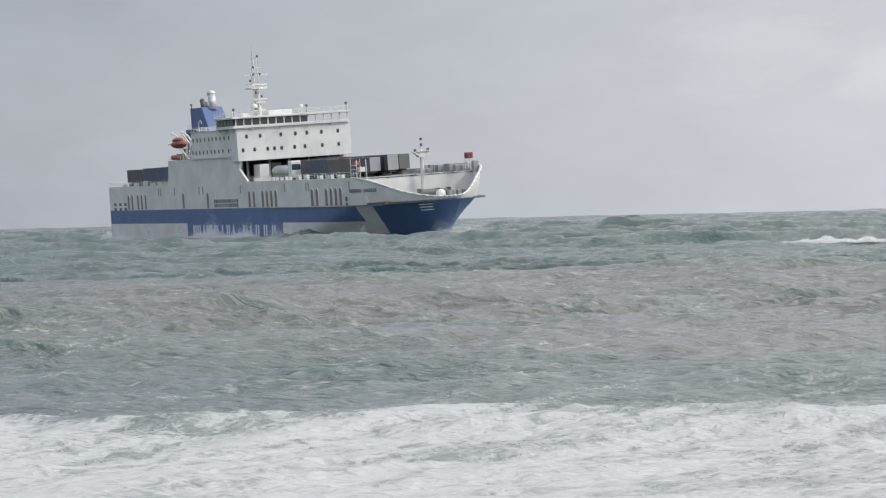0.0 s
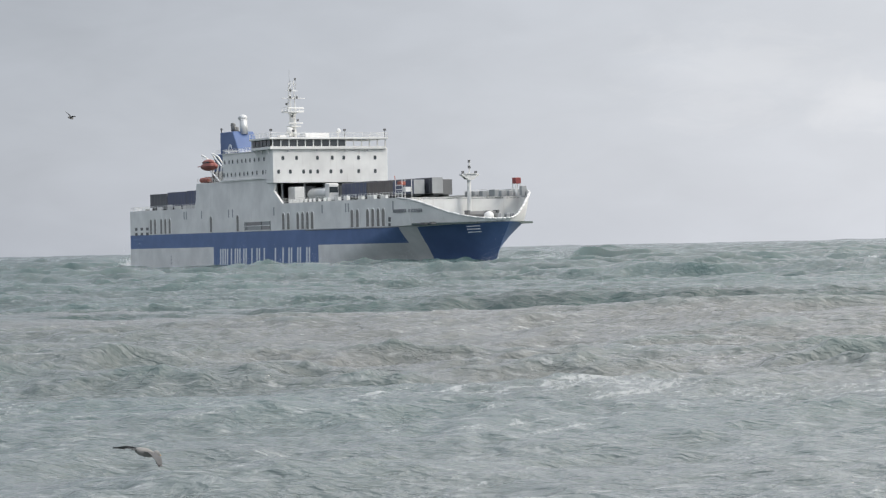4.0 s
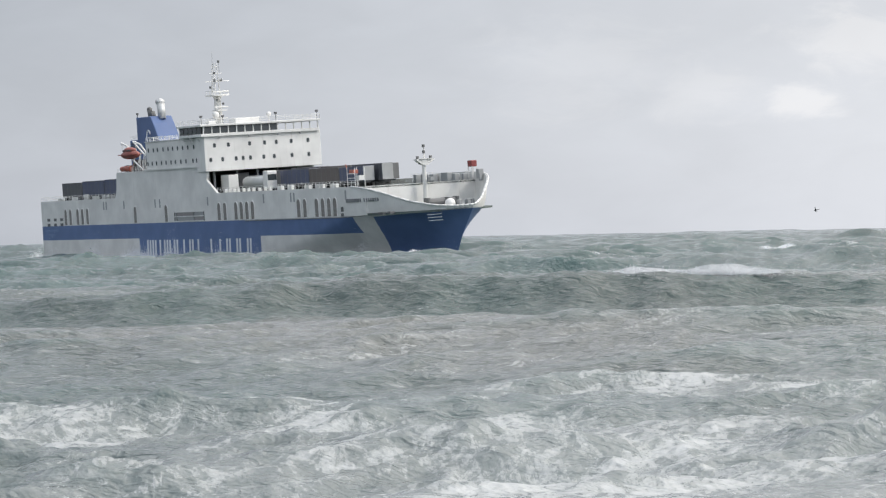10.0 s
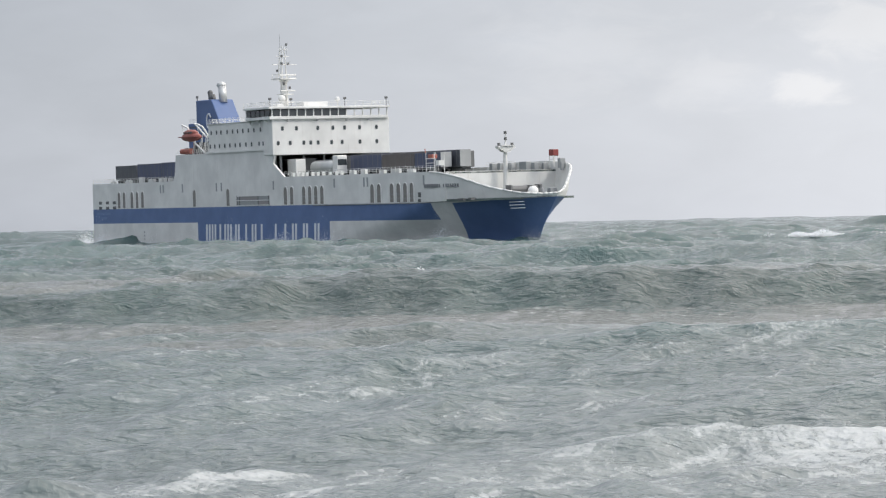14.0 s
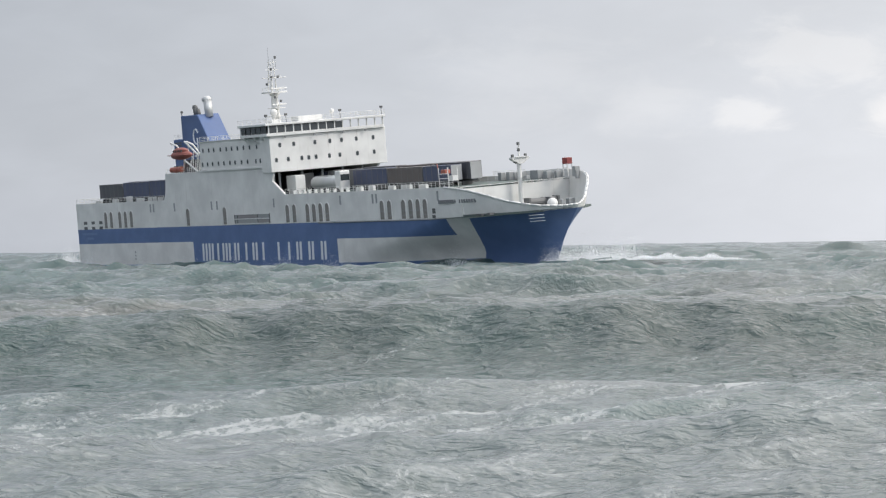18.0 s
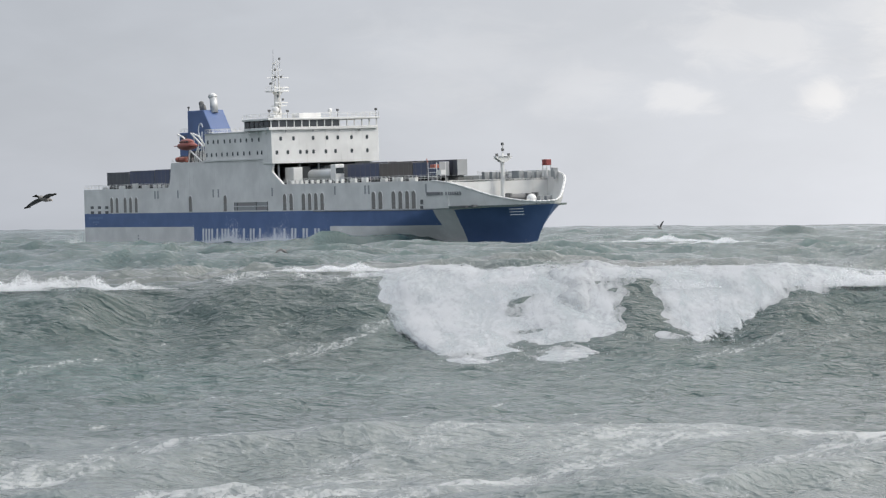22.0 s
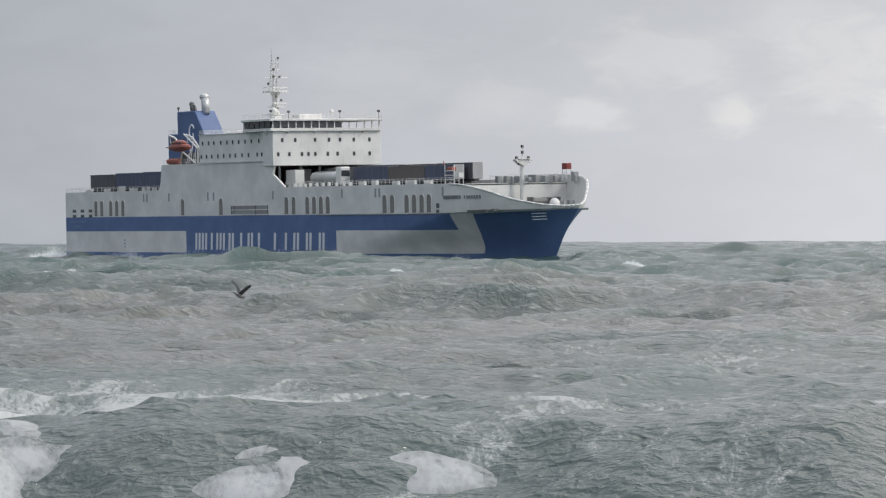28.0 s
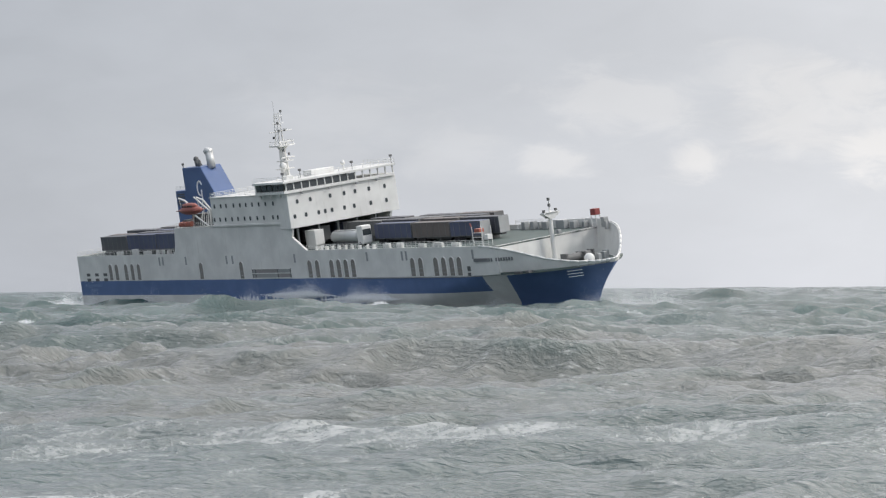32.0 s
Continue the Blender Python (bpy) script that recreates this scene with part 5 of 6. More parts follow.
    toe = co[np.minimum(rng.exponential(5, n_toe).astype(int), 30), rng.integers(0, co.shape[1], n_toe)] + rng.normal(0, 0.16, (n_toe, 3)) + np.stack([0 * rng.uniform(size=n_toe), -rng.exponential(0.25, n_toe), rng.exponential(0.12, n_toe)], -1)
    skin = flat[rng.integers(0, len(flat), n_all)] + rng.normal(0, 0.10, (n_all, 3))
    sp = new("spray", flecks("spray", np.concatenate([top, toe, skin]), fine, seed))
    sp.data.materials[0] = MAT["mist"]
    sp.parent = ob
    sp["kind"] = "stuff"
    sp["label"] = "fine white spray"
    return ob, mid


def bank_rows(mid, way):
    """A bank's way on the great wave: seconds, shift along the crest, shift behind it, height, lean along the crest."""
    return [(t, pose(mid + dx, CREST - RUN * t + dy, wave_lift(t) + dz, 0, lean)) for t, dx, dy, dz, lean in way]


def lip_rows(x, start, end, sway):
    rows = [(0.0, face_pose(x, 0, 3, 1, 4.0)), (start - 0.5, face_pose(x, start - 0.5, 2.5, 1, 2.4)), (start, face_pose(x, start, 0.6, 1, 0.3)),
            (start + 0.5, face_pose(x, start + 0.5, -0.4, 1, 0.12, sway)), (end, face_pose(x, end, -1.0, 1, 0.25, -sway)),
            (end + 1.0, face_pose(x, end + 1.0, 0.0, 1, 2.6)), (32.0, face_pose(x, 32.0, 1.0, 1, 5.0))]
    return rows


BREAKERS = []
_rng = random.Random(5)
# banks of froth, one after another along the crest
for _left, _right, _reach, _height, _way in [
        (19.3, 27.2, [(19.3, 1.0), (20.0, 6.5), (20.9, 11.0), (22.2, 9.0), (24, 6), (25.6, 3.5), (27.2, 1)], [(19.3, 0.1), (20.0, 1.5), (21.2, 1.9), (23, 1.5), (25, 1.0), (26.3, 0.6), (27.2, 0.05)],
         [(0, 5, 2, -5, 0), (19.7, 6, 2, -3.4, 0), (20.25, 6.0, 0.8, -1.4, 0), (20.6, 4.2, 0.2, -0.65, 0), (21.0, 0.6, 0, -0.35, 0), (21.4, -3.2, -0.2, -0.3, 0), (22.0, -7.0, -0.4, -0.9, 0), (22.6, -9, 0, -2.2, 0), (23.6, -9, 1, -3.8, 0), (32, -9, 1, -5, 0)]),
        (5, 28, [(5, 2), (7, 9), (9, 12.5), (14, 11), (18, 7.5), (22, 6), (25, 3.5), (28, 1)], [(5, 0.1), (7, 0.5), (11, 0.4), (15, 0.6), (19, 0.4), (23, 0.6), (25, 0.4), (28, 0.05)],
         [(0, 0, 2, -5, -4), (20.4, 0, 2, -3.2, -4), (21.0, 0.8, 0.3, -1.9, -5.0), (21.5, 0, 0.2, -0.7, -3.0), (22.0, 0, 0, -0.2, 0), (22.6, 0, -0.5, -0.3, 0), (23.6, 0, 1, -2.6, 0), (32, 0, 1, -5, 0)]),
        (-3.5, 20, [(-3.5, 1.5), (-2.2, 9), (1, 13), (7, 15), (10, 12), (14, 7), (17, 4), (20, 1)], [(-3.5, 0.05), (-2, 1.3), (-0.5, 1.6), (1.5, 1.1), (4, 0.6), (8, 0.5), (13, 0.5), (20, 0.05)],
         [(0, 0, 2, -5, -3), (21.7, 0, 2, -3.2, -3), (22.3, 0, 0.8, -1.2, -4), (22.7, 0, 0.3, -0.45, -2), (23.0, 0, 0, 0, 0), (23.5, -2.5, -0.4, 0, 0), (24.0, -6.5, -0.4, -0.2, 0), (24.6, -7.5, 0, -1.2, 0), (25.6, -8, 1, -3, 0), (32, -8, 1, -5, 0)]),
        (-26, -3.8, [(-26, 8), (-12, 9), (-8, 9), (-5.5, 7), (-3.8, 3)], [(-26, 0.9), (-8, 1.15), (-5, 0.8), (-3.8, 0.1)],
         [(0, 0, 2, -5, 2), (21.6, 0, 2, -3, 2), (22.2, 0, 1, -1.25, 2), (23.0, 0, 0.6, -0.75, 2.5), (23.6, 1.0, 0.3, -0.15, 1), (24.2, 2.0, -0.2, -0.12, 0), (25.2, 2.0, -0.6, -0.1, 0), (26.0, 1.0, 0.3, -0.05, 0), (26.6, 0.5, 0.5, -0.1, 0), (27.5, 1.0, 0, -0.7, 0), (28.6, 2.0, -1, -2.4, 0), (32, 2, 0, -5, 0)]),
        (10.4, 34, [(10.4, 2), (11.8, 8.5), (13.5, 11.5), (16, 10.5), (20, 8), (24, 6), (34, 4)], [(10.4, 0.05), (12, 0.8), (14.5, 1.2), (19, 0.8), (25, 0.5), (34, 0.3)],
         [(0, 0, 2, -5, -2), (22.2, 0, 2, -3.2, -2), (22.9, 0, 1, -1.1, -3), (23.4, 0, 0.4, -0.7, -1.5), (23.9, 0, 0.2, -0.28, 0), (24.6, -1.5, -0.2, -0.25, 0.5), (25.3, -3.5, 0.2, -0.9, 1), (26.4, -4, 1, -3, 1), (32, -4, 1, -5, 1)]),
        (-12, 23, [(-12, 9), (2, 9), (6, 8.5), (10, 6.5), (14, 5), (19, 3), (23, 1)], [(-12, 1.4), (1, 1.2), (8, 1.0), (13, 0.8), (18, 0.5), (23, 0.05)],
         [(0, 0, 2, -5, 0), (23.6, 0, 2, -3.2, 0), (24.3, 0, 1.0, -1.0, 0), (24.9, 0, 0.2, 0, 0), (25.3, -0.8, -0.4, -0.05, 0), (26.0, -6.0, 0.9, 0.2, 0.5), (26.6, -8.0, 1.0, 0.1, 0.8), (27.5, -9, 0, -0.5, 0.6), (28.6, -9, -1, -2.2, 0.5), (32, -8, 0, -5, 0.5)])]:
    _ob, _mid = bank(len(BREAKERS) + 2, _left, _right, _reach, _height)
    tagged(_ob, "white breaking crest tumbling down a steep wave face", "sea foam", "great breaker")
    BREAKERS.append((_ob, bank_rows(_mid, _way)))
for _i in range(21):
    _x = 31.0 - 2.3 * _i
    _s = 20.6 if _x > 18 else 20.6 + (18 - _x) * 0.085 if _x > 3 else 21.5 + 0.02 * _i
    if _x < -1 and _x > -4.5:
        _s = 22.4
    BREAKERS.append((tagged(new("breaking_foam", LIP[_i % 3]), "white torn lip of foam along the crest of a breaker", "sea foam", "great breaker"), lip_rows(_x, _s, 22.2 if 18.5 < _x < 22 else 26.0 if _x < 14 else 25.0, _rng.uniform(-8, 8))))


def sea_height(x, y):
    """Height of the running swell at a place of its sheet."""
    xs, ys = np.array([[float(x)]]), np.array([[float(y)]])
    z, _, _, _ = wave_field(xs, ys, 7, SWELL, np.full((1, 1), 0.4))
    return float(z[0, 0] * swell_calm(ys)[0, 0] + swell_shape(xs, ys)[0, 0] - 0.35)


def cap_rows(x, y, t0, t1, lift=0.0):
    """A whitecap on the highest crest near a place: it wells up, runs with the wave and sinks back."""
    mid = (t0 + t1) / 2
    best = max(np.arange(y + RUN * mid - 16, y + RUN * mid + 16, 1.0), key=lambda v: sea_height(x, v))
    top = sea_height(x, best) + lift
    at = lambda t, z: pose(x, best - RUN * t - 0.8, z)
    rows = [(0.0, at(0.0, top - 3.2))] if t0 > 0.7 else []
    rows += [(max(t0 - 0.6, 0.0), at(max(t0 - 0.6, 0.0), top - (1.6 if t0 > 0.7 else -0.1))), (t0 + 0.3, at(t0 + 0.3, top + 0.15)), (t1, at(t1, top + 0.05))]
    if t1 < 31:
        rows += [(min(t1 + 1.2, 31.5), at(min(t1 + 1.2, 31.5), top - 2.2)), (32.0, at(32.0, top - 3.5))]
    else:
        rows[-1] = (32.0, at(32.0, top - 0.2))
    return rows


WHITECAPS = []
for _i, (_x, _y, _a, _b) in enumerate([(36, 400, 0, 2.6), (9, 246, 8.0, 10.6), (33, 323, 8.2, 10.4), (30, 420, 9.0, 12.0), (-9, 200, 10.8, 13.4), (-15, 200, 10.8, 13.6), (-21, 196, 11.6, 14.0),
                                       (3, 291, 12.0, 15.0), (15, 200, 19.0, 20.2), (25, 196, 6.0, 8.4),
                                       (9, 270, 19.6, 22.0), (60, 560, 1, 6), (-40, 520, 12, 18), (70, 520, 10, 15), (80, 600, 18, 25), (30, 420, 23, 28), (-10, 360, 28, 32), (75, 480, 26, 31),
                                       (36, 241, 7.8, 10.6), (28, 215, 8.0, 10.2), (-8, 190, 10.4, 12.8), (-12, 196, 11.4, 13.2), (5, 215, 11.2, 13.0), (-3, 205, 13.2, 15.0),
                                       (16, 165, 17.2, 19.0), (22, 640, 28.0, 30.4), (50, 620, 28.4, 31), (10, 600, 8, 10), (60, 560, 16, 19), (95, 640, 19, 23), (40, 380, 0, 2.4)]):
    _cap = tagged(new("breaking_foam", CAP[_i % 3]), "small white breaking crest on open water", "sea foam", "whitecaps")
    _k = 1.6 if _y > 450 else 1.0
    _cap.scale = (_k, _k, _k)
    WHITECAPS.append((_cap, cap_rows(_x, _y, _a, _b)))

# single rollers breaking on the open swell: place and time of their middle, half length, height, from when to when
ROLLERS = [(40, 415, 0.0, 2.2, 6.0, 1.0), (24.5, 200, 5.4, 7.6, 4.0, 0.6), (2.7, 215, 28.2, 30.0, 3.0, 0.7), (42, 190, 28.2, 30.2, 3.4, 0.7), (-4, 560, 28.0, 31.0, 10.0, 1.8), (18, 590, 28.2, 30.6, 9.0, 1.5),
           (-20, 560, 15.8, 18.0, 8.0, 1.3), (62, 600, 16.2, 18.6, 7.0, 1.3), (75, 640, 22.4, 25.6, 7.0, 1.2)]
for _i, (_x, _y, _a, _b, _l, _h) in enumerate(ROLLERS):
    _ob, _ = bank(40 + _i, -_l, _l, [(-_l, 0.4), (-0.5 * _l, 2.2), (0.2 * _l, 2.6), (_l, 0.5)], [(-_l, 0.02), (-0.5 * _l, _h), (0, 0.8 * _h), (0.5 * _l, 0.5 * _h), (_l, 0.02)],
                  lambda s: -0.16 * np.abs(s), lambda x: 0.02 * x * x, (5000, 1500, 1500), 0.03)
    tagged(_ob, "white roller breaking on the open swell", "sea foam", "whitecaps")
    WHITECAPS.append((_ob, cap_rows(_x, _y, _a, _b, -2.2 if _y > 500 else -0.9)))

# the great wave's first short breakings while it is still far out
for _i, (_l, _r, _h, _a, _b, _drift) in enumerate([(-18.5, -9.0, 0.9, 10.7, 13.3, -8.0), (-9.0, -2.0, 0.5, 11.2, 13.0, -5.0), (4.0, 11.5, 0.7, 11.0, 13.2, -5.0), (26.5, 37.0, 0.8, 7.9, 10.2, -5.0), (21.0, 28.0, 0.6, 8.2, 10.6, -6.0)]):
    _n = _r - _l
    _ob, _mid = bank(70 + _i, _l, _r, [(_l, 0.4), (_l + 0.15 * _n, 1.7), (_l + 0.5 * _n, 2.0), (_r, 0.5)], [(_l, 0.02), (_l + 0.25 * _n, _h), (_l + 0.55 * _n, 0.7 * _h), (_r, 0.02)], None, None, (5000, 1500, 1500), 0.03)
    tagged(_ob, "white roller breaking on the open swell", "sea foam", "whitecaps")
    WHITECAPS.append((_ob, bank_rows(_mid, [(0, -0.4 * _drift, 1, -5, 0), (_a - 0.7, -0.4 * _drift, 1, -2.4, 0), (_a, -0.3 * _drift, 0.3, -0.2, 0), (0.5 * (_a + _b), 0, 0.2, -0.25, 0), (_b, 0.6 * _drift, 0.3, -0.45, 0), (_b + 0.8, 0.7 * _drift, 0.5, -2.4, 0), (32, 0.7 * _drift, 0.5, -5, 0)])))
# ---- gulls ----
def wing_mesh(bm, side, span):
    """A bent, tapered wing with thickness, from the shoulder outwards."""
    prof = [(0.0, 0.10, -0.07, 0.0), (0.30, 0.09, -0.10, 0.05), (0.55, 0.06, -0.12, 0.055), (0.80, -0.02, -0.14, 0.03), (1.0, -0.13, -0.16, 0.0)]
    top, low = [], []
    for u, lead, trail, z in prof:
        x = side * u * span
        th = 0.018 * (1.1 - u)
        top.append((bm.verts.new((x, lead, z + th)), bm.verts.new((x, trail, z))))
        low.append((bm.verts.new((x, lead, z - th)), bm.verts.new((x, trail, z - 0.004))))
    for i in range(len(prof) - 1):
        for a, b in ((top, 1), (low, -1)):
            f = (a[i][0], a[i + 1][0], a[i + 1][1], a[i][1])
            bm.faces.new(f if b * side < 0 else f[::-1])
        for k in (0, 1):
            bm.faces.new((top[i][k], top[i + 1][k], low[i + 1][k], low[i][k]))


def make_gull():
    g = tagged(new("gull"), "grey and white gull flying over the waves with spread wings", "bird", "gulls over the sea")
    part_of("body", "gull_white", g, lambda bm: (ball(bm, (0, 0, 0), 0.075, 1.0, 2.9, 0.95, 12), ball(bm, (0, 0.23, 0.03), 0.05, 1, 1.25, 1, 10)), "", True)
    part_of("tail", "gull_dark", g, lambda bm: prism(bm, [(-0.03, -0.18), (0.03, -0.18), (0.075, -0.33), (-0.075, -0.33)], -0.006, 0.006, "z"))
    part_of("beak", "gull_beak", g, lambda bm: rod(bm, (0, 0.28, 0.025), (0, 0.34, 0.015), 0.014, 0.004, 6))
    wings = []
    for side in (-1, 1):
        bm = bmesh.new()
        wing_mesh(bm, side, 0.62)
        wings.append(part("wing", bm, "gull_grey", g, "", True))
        bm = bmesh.new()
        prism(bm, [(side * 0.50, 0.0), (side * 0.63, -0.11), (side * 0.60, -0.165), (side * 0.48, -0.125)], 0.012, 0.022, "z")
        part("wing_tip", bm, "gull_dark", wings[-1], "black wing tip")
    return g, wings


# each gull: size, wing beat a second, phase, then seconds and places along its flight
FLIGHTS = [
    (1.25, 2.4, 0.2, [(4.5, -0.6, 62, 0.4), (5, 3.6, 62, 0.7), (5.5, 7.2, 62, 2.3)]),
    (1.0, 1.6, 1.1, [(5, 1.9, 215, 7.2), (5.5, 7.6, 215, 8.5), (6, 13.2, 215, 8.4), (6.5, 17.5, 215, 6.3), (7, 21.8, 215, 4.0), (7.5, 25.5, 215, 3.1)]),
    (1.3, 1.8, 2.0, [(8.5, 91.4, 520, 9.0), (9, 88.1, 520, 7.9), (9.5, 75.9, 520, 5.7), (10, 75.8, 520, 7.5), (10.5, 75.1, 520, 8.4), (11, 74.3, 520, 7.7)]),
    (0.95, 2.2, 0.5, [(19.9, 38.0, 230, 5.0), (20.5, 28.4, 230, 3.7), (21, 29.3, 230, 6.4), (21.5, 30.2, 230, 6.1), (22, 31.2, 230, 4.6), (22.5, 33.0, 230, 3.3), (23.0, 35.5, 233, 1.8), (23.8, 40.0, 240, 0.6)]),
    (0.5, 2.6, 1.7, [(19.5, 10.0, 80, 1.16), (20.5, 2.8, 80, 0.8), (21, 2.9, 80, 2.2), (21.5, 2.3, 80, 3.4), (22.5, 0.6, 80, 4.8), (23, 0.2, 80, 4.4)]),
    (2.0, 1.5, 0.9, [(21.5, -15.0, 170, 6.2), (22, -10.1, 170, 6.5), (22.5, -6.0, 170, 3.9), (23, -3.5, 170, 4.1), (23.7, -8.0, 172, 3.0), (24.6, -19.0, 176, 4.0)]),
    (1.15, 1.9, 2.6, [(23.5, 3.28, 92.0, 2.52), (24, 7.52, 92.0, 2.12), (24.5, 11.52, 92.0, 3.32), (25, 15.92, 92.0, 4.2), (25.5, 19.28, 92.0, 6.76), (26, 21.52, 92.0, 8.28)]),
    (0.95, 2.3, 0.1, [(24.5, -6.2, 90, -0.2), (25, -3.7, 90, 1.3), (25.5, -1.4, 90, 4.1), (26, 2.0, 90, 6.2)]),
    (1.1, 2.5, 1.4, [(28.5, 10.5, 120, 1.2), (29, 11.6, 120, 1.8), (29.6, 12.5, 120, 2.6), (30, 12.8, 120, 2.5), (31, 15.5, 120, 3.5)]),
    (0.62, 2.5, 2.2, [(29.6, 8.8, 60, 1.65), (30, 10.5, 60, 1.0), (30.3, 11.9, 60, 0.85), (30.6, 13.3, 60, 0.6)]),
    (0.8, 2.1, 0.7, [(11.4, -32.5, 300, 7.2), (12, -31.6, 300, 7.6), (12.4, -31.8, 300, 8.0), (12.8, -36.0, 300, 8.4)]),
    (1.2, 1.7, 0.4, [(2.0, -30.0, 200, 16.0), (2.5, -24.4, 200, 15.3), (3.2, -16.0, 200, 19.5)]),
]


def flight_rows(path):
    """The seen stretch of a flight, run on at the same pace before and after it."""
    pts = [(t, Vector(p)) for t, *p in path]
    v0 = (pts[1][1] - pts[0][1]) / (pts[1][0] - pts[0][0])
    v1 = (pts[-1][1] - pts[-2][1]) / (pts[-1][0] - pts[-2][0])
    v0.z, v1.z = min(v0.z, -0.5), max(abs(v1.z), 1.0)
    far0, far1 = min(pts[0][0], 1.5), min(32.0 - pts[-1][0], 1.5)
    d = pts[0][1].y
    side0, side1 = math.copysign(1, v0.x), math.copysign(1, v1.x)
    if far0 > 0.3:
        pts.insert(0, (pts[0][0] - far0, pts[0][1] - v0 * far0 + Vector((-side0 * 0.16 * d, 0, 0.06 * d))))
    if far1 > 0.3:
        pts.append((pts[-1][0] + far1, pts[-1][1] + v1 * far1 + Vector((side1 * 0.16 * d, 0, 0.06 * d))))
    if pts[0][0] > 0.5:
        pts.insert(0, (0.0, pts[0][1] + Vector((-side0 * 0.3 * d, 20, 0.25 * d))))
    if pts[-1][0] < 31.5:
        pts.append((32.0, pts[-1][1] + Vector((side1 * 0.3 * d, 20, 0.25 * d))))
    rows = []
    last = None
    for i, (t, p) in enumerate(pts):
        q = pts[min(i + 1, len(pts) - 1)][1] - pts[max(i - 1, 0)][1]
        head = 0.45 * math.degrees(math.atan2(-q.x, q.y)) if q.length > 0.01 else 0   # nose turned into the wind
        if last is not None:
            while head - last > 180:
                head -= 360
            while head - last < -180:
                head += 360
            head = max(last - 70, min(last + 70, head))
        last = head
        climb = max(-18, min(18, math.degrees(math.atan2(q.z, max(1.0, math.hypot(q.x, q.y))))))
        rows.append((t, pose(p.x, p.y, p.z, climb, 20 * math.sin(i * 1.7), head)))
    return rows


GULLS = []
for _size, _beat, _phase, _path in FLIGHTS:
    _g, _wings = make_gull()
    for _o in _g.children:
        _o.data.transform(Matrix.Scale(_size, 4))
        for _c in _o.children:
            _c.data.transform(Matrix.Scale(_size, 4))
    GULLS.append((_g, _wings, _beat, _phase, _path))

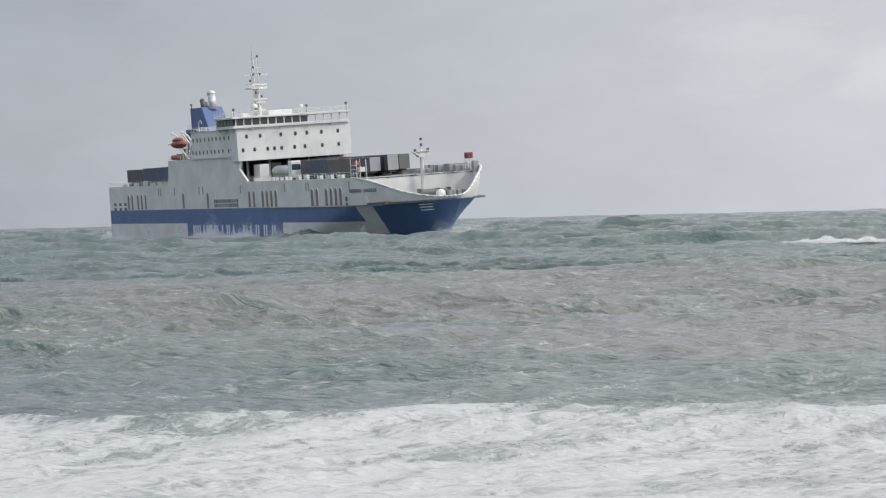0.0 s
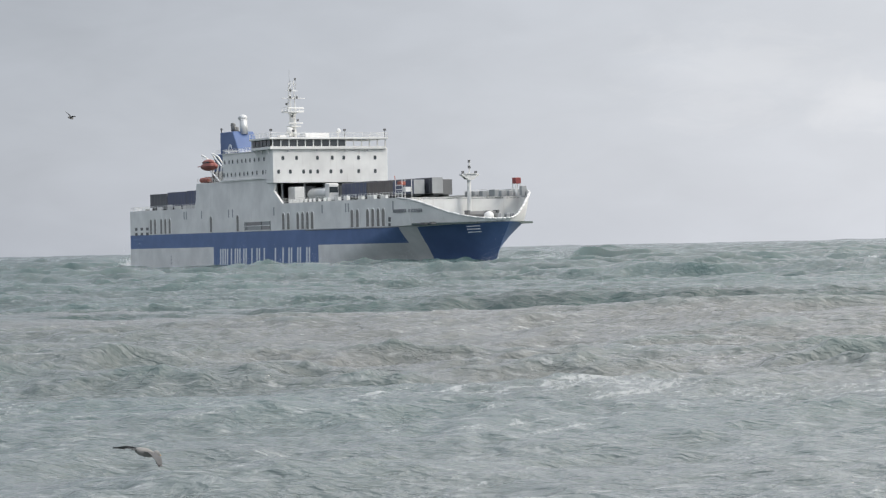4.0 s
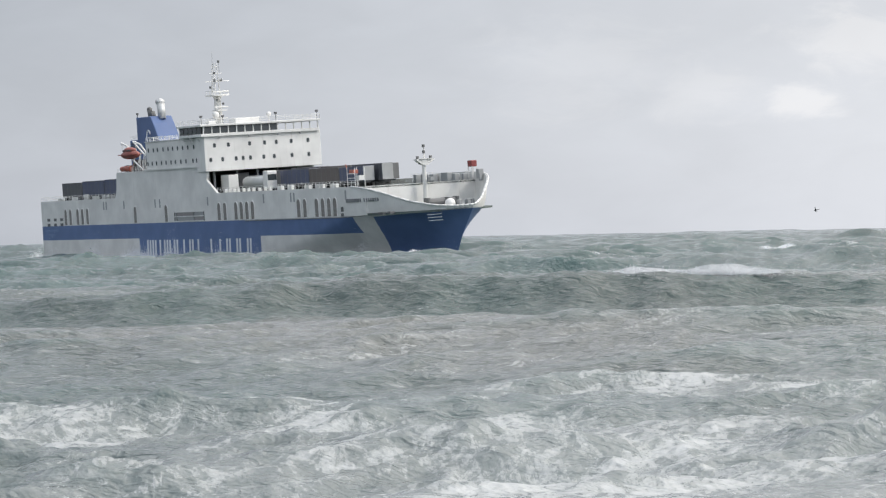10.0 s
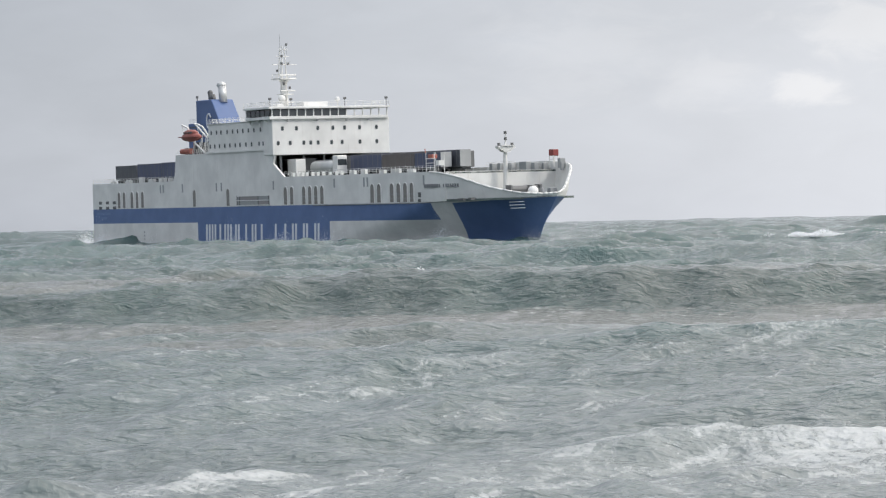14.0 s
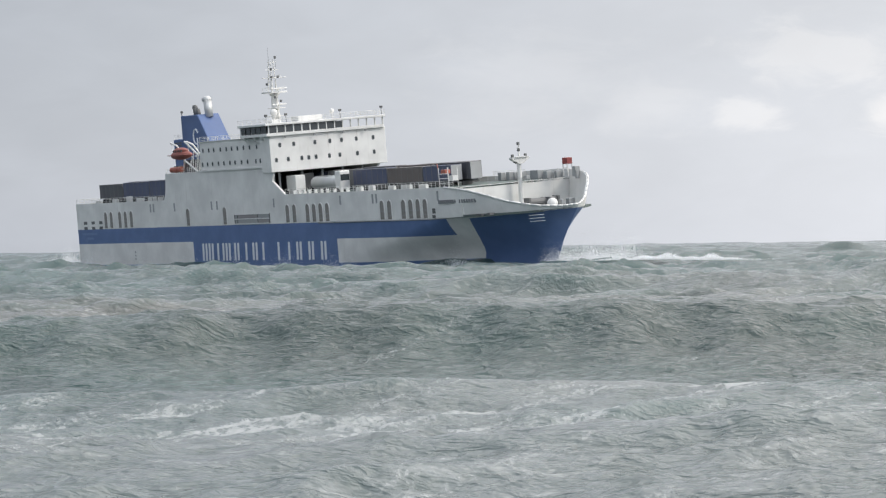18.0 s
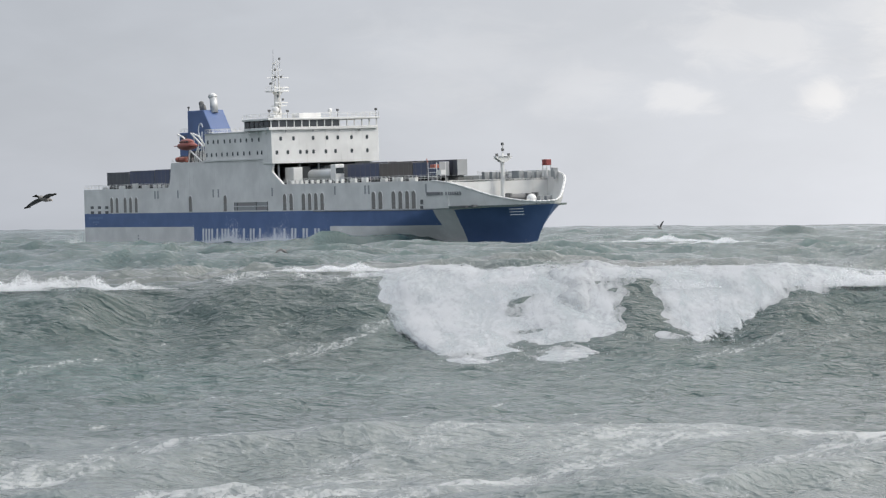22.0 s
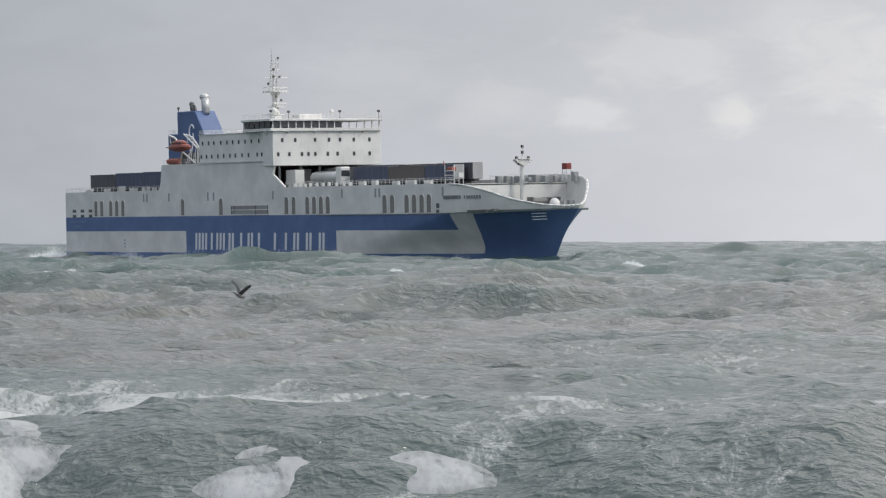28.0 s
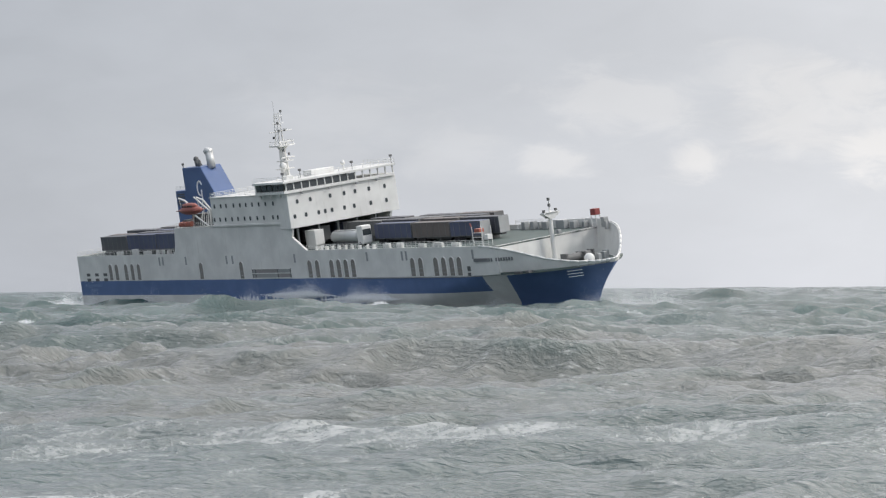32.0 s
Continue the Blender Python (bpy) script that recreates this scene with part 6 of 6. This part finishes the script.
# seconds, midship place (x, y) and height, heading, pitch, roll
SHIP_WAY = [
    (0, -57.5, 744.1, 5.17, -64.24, -0.26, 2.91), (0.5, -55.6, 743.0, 5.65, -64.30, -0.15, 2.22), (1, -53.7, 741.7, 6.01, -64.24, 0.05, 1.87),
    (1.5, -51.8, 740.1, 6.24, -64.29, 0.09, 1.36), (2, -49.9, 738.3, 6.44, -64.32, 0.12, 0.59), (2.5, -48.0, 736.3, 6.33, -64.16, 0.11, 0.42),
    (4.5, -40.4, 727.0, 5.48, -63.67, -0.06, -0.26), (5, -38.5, 724.8, 5.85, -63.59, -0.10, -0.25), (5.5, -36.7, 722.6, 5.82, -63.56, -0.10, -0.20),
    (6, -34.8, 720.3, 6.52, -63.47, -0.17, -0.43), (6.5, -32.9, 717.9, 6.51, -63.49, -0.18, 0.12), (7, -31.1, 715.4, 6.82, -63.44, -0.13, 0.48),
    (7.5, -29.2, 713.2, 6.38, -63.46, 0.00, 1.43), (8, -27.4, 711.7, 5.84, -63.34, 0.11, 1.83), (8.5, -25.6, 710.5, 5.82, -63.04, 0.09, 2.48),
    (9, -23.8, 709.0, 5.84, -62.91, -0.01, 2.84), (9.5, -22.1, 707.2, 6.20, -62.82, -0.14, 2.91), (10, -20.3, 705.3, 5.96, -62.73, 0.05, 2.85),
    (10.5, -18.5, 703.3, 5.58, -62.69, 0.29, 2.77), (11, -16.8, 701.4, 5.70, -62.69, 0.39, 2.20), (11.5, -15.1, 699.6, 5.33, -62.68, 0.62, 1.74),
    (12, -13.4, 697.7, 5.24, -62.66, 0.73, 1.31), (12.5, -11.7, 695.8, 5.17, -62.62, 0.83, 1.16), (13, -10.0, 694.0, 5.21, -62.57, 0.62, 0.78),
    (13.5, -8.3, 692.3, 5.44, -62.37, 0.30, 0.80), (14, -6.6, 690.7, 5.69, -62.08, -0.21, 0.77), (14.5, -5.0, 689.1, 5.27, -61.87, -0.45, 1.06),
    (16.5, 1.8, 679.1, 5.99, -61.27, -0.92, 3.47), (17, 3.4, 678.2, 6.64, -61.18, -0.66, 3.98), (17.5, 5.1, 678.5, 7.22, -61.14, -0.38, 4.30),
    (18, 6.8, 680.7, 7.43, -61.04, 0.12, 4.48), (18.5, 8.5, 685.7, 8.13, -60.82, 0.35, 4.61), (19, 10.3, 693.2, 8.14, -60.43, 0.82, 4.75),
    (19.5, 12.1, 702.5, 7.83, -61.15, 0.98, 4.30), (20, 14.0, 712.3, 7.13, -62.97, 0.94, 4.39), (20.5, 15.9, 721.1, 6.82, -62.48, 0.81, 3.87),
    (21, 17.7, 727.7, 6.45, -62.10, 0.57, 3.46), (21.5, 19.6, 731.7, 6.05, -61.86, 0.29, 2.65), (22, 21.3, 733.3, 5.18, -61.64, -0.01, 1.59),
    (22.5, 23.0, 733.0, 4.87, -61.51, -0.30, 0.46), (23, 24.7, 731.5, 4.33, -61.42, -0.47, -0.75), (23.5, 26.3, 729.1, 3.90, -61.37, -0.41, -1.73),
    (24, 27.9, 726.4, 4.01, -61.40, -0.34, -2.89), (24.5, 29.5, 723.7, 3.85, -61.35, -0.17, -3.70), (25, 31.2, 721.3, 4.00, -61.28, 0.04, -4.43),
    (25.5, 32.8, 719.1, 4.44, -61.17, 0.16, -4.61), (26, 34.5, 717.3, 5.46, -61.08, 0.04, -4.30), (26.5, 36.1, 715.5, 6.07, -61.03, 0.16, -3.73),
    (28.5, 42.8, 706.5, 7.51, -61.19, -0.21, 3.54), (29, 44.5, 704.4, 7.38, -61.19, -0.20, 5.80), (29.5, 46.2, 702.3, 7.39, -61.24, -0.33, 7.49),
    (30, 47.8, 700.2, 7.38, -61.29, -0.46, 8.81), (30.5, 49.4, 698.2, 7.23, -61.36, -0.48, 9.62), (31, 50.9, 696.3, 6.67, -61.35, -0.35, 10.02),
    (31.5, 52.5, 694.5, 5.88, -61.39, -0.02, 9.95), (32, 54.0, 692.9, 5.64, -61.36, 0.08, 9.16),
]

def ship_pose(x, y, z, head, pitch, roll):
    return pose(x, y, z, roll, -pitch, head) @ pose(-100, 0, -7)


# froth thrown up along the ferry's waterline: place on the ferry, then (seconds, height over the still sea)
HULL_FOAM = [
    (189, -2.5, [(0, 0.4), (1, 0.3), (2.5, -2), (4.6, 0.2), (6, 0.9), (7, -1.2), (10, -2), (12, -1), (16, 0.0), (17.3, 1.4), (18.3, 0.6), (19.5, -1.4), (22, -2), (25, -0.8), (27.5, -2), (29, 0.0), (30, -1.2), (31, 0.0), (32, 0.3)]),
    (192, 4.0, [(0, -1.5), (4.6, -0.5), (6, 1.3), (7, -1.4), (12, -2), (16, -0.5), (17.5, 1.9), (18.6, 0.2), (20, -2), (28, -2), (29, 0.2), (31, -1.0), (32, 0.2)]),
    (172, -13.0, [(0, -0.4), (2, -1), (6, -1.4), (9, -0.9), (14, -0.2), (15, -1.5), (19, -0.2), (20, -1.6), (26, -1.5), (32, -0.8)]),
    (128, -14.6, [(0, -0.3), (1, 0.1), (3, -1.4), (8, -0.6), (9.5, -1.3), (13, -0.4), (16, -1.6), (21, -0.3), (24, -1.3), (29.5, -0.8), (31, 0.6), (32, 1.3)]),
    (104, -14.8, [(0, 0.3), (1.2, 0.0), (3, -1.6), (7.6, 0.0), (9, 0.4), (10.5, -1.2), (13, 0.0), (16, -1.6), (21.4, 0.4), (23.2, 0.7), (25, -0.4), (27, -1.2), (29.5, 0.0), (31, 1.0), (32, 1.8)]),
    (82, -14.8, [(0, 0.6), (1.2, -0.2), (3, -1.7), (7.8, 0.9), (9.2, 0.8), (10.6, -1.2), (13, -0.5), (16, -1.8), (21.6, 0.0), (23, 1.2), (24.4, 0.0), (27, -1.6), (29.6, 0.4), (30.6, 0.5), (32, 0.2)]),
    (64, -14.8, [(0, -0.4), (3, -1.6), (7.8, 0.0), (9.4, 0.9), (10.6, -0.8), (14, -1.6), (22, -1.2), (25, 0.0), (27, -1.0), (29.2, 0.2), (30.4, 0.3), (32, -0.6)]),
    (34, -14.6, [(0, -1.2), (5, -1.6), (8, -0.8), (10, -0.2), (12, -1.6), (19, -1.6), (26, -1.2), (28.8, 0.2), (30.5, 0.6), (32, -0.4)]),
    (8, -14.5, [(0, -0.8), (1, -0.4), (3, -1.6), (6, -0.4), (9, -1.2), (16.5, -0.2), (19, -0.8), (24, -1.8), (28.6, 0.0), (30, 0.9), (32, -0.6)]),
    (-9, -10.0, [(0, -0.5), (1, 0.0), (3, -1.0), (6, 0.1), (9, -1.0), (16.5, 0.2), (19.2, 0.3), (22, -1.4), (26, -1.4), (28.6, 0.4), (30, 0.8), (32, -0.2)]),
    (-24, -6.0, [(0, -0.8), (1, -0.2), (3, -1.0), (6, 0.2), (9, -1.2), (16.5, 0.0), (19.2, 0.4), (22, -1.4), (28.6, 0.0), (30, 0.6), (32, -0.2)]),
]
SHIP_FOAM = [burst(k, 12.0, 56000, 0.058, 4.4) for k in (9, 10, 11)]
BOW_FOAM = [plume(21, 70000, 0.05), plume(22, 70000, 0.05)]
SHIP_FROTH = [(tagged(new("breaking_foam", BOW_FOAM[i] if i < 2 else SHIP_FOAM[i % 3]), "white spray and foam thrown up along the ferry's side", "sea foam", "spray along the ferry"), px, py, rows) for i, (px, py, rows) in enumerate(HULL_FOAM)]


def on_ship(t, px, py):
    """Where a place of the ferry lies over the sea, and its heading."""
    ts = [r[0] for r in SHIP_WAY]
    x, y, head = (float(np.interp(t, ts, [r[k] for r in SHIP_WAY])) for k in (1, 2, 4))
    p = pose(x, y, 0, 0, 0, head) @ Vector((px - 100, py, 0))
    return p.x, p.y, head


def motions():
    walk(ship, [(t, ship_pose(*row)) for t, *row in SHIP_WAY])
    walk(sea_swell, [(0.0, pose(0, 0, 0)), (32.0, pose(0, -32 * RUN, 0))])
    walk(sea_cross, [(0.0, pose(0, 0, 0)), (32.0, pose(30, -150, 0))])
    walk(great_wave, [(t, pose(0, CREST - RUN * t, z)) for t, z in WAVE_RISE])
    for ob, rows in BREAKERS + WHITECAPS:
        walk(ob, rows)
    for ob, px, py, rows in SHIP_FROTH:
        ts, hs = [r[0] for r in rows], [r[1] for r in rows]
        way = []
        for t in sorted(set(ts) | set(np.arange(0, 32.1, 2.0).tolist())):
            x, y, head = on_ship(t, px, py)
            way.append((t, pose(x, y, 1.5 * float(np.interp(t, ts, hs)) + (0.7 if px < 180 else -1.4), 5 * math.sin(t + px), 0, head)))
        walk(ob, way)
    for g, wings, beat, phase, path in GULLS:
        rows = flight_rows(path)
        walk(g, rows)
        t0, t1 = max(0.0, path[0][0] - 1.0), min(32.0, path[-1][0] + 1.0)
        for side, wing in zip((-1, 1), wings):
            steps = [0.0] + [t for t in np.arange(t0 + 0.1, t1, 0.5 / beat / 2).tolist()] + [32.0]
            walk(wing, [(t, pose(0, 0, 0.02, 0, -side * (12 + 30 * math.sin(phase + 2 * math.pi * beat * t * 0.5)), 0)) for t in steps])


motions()
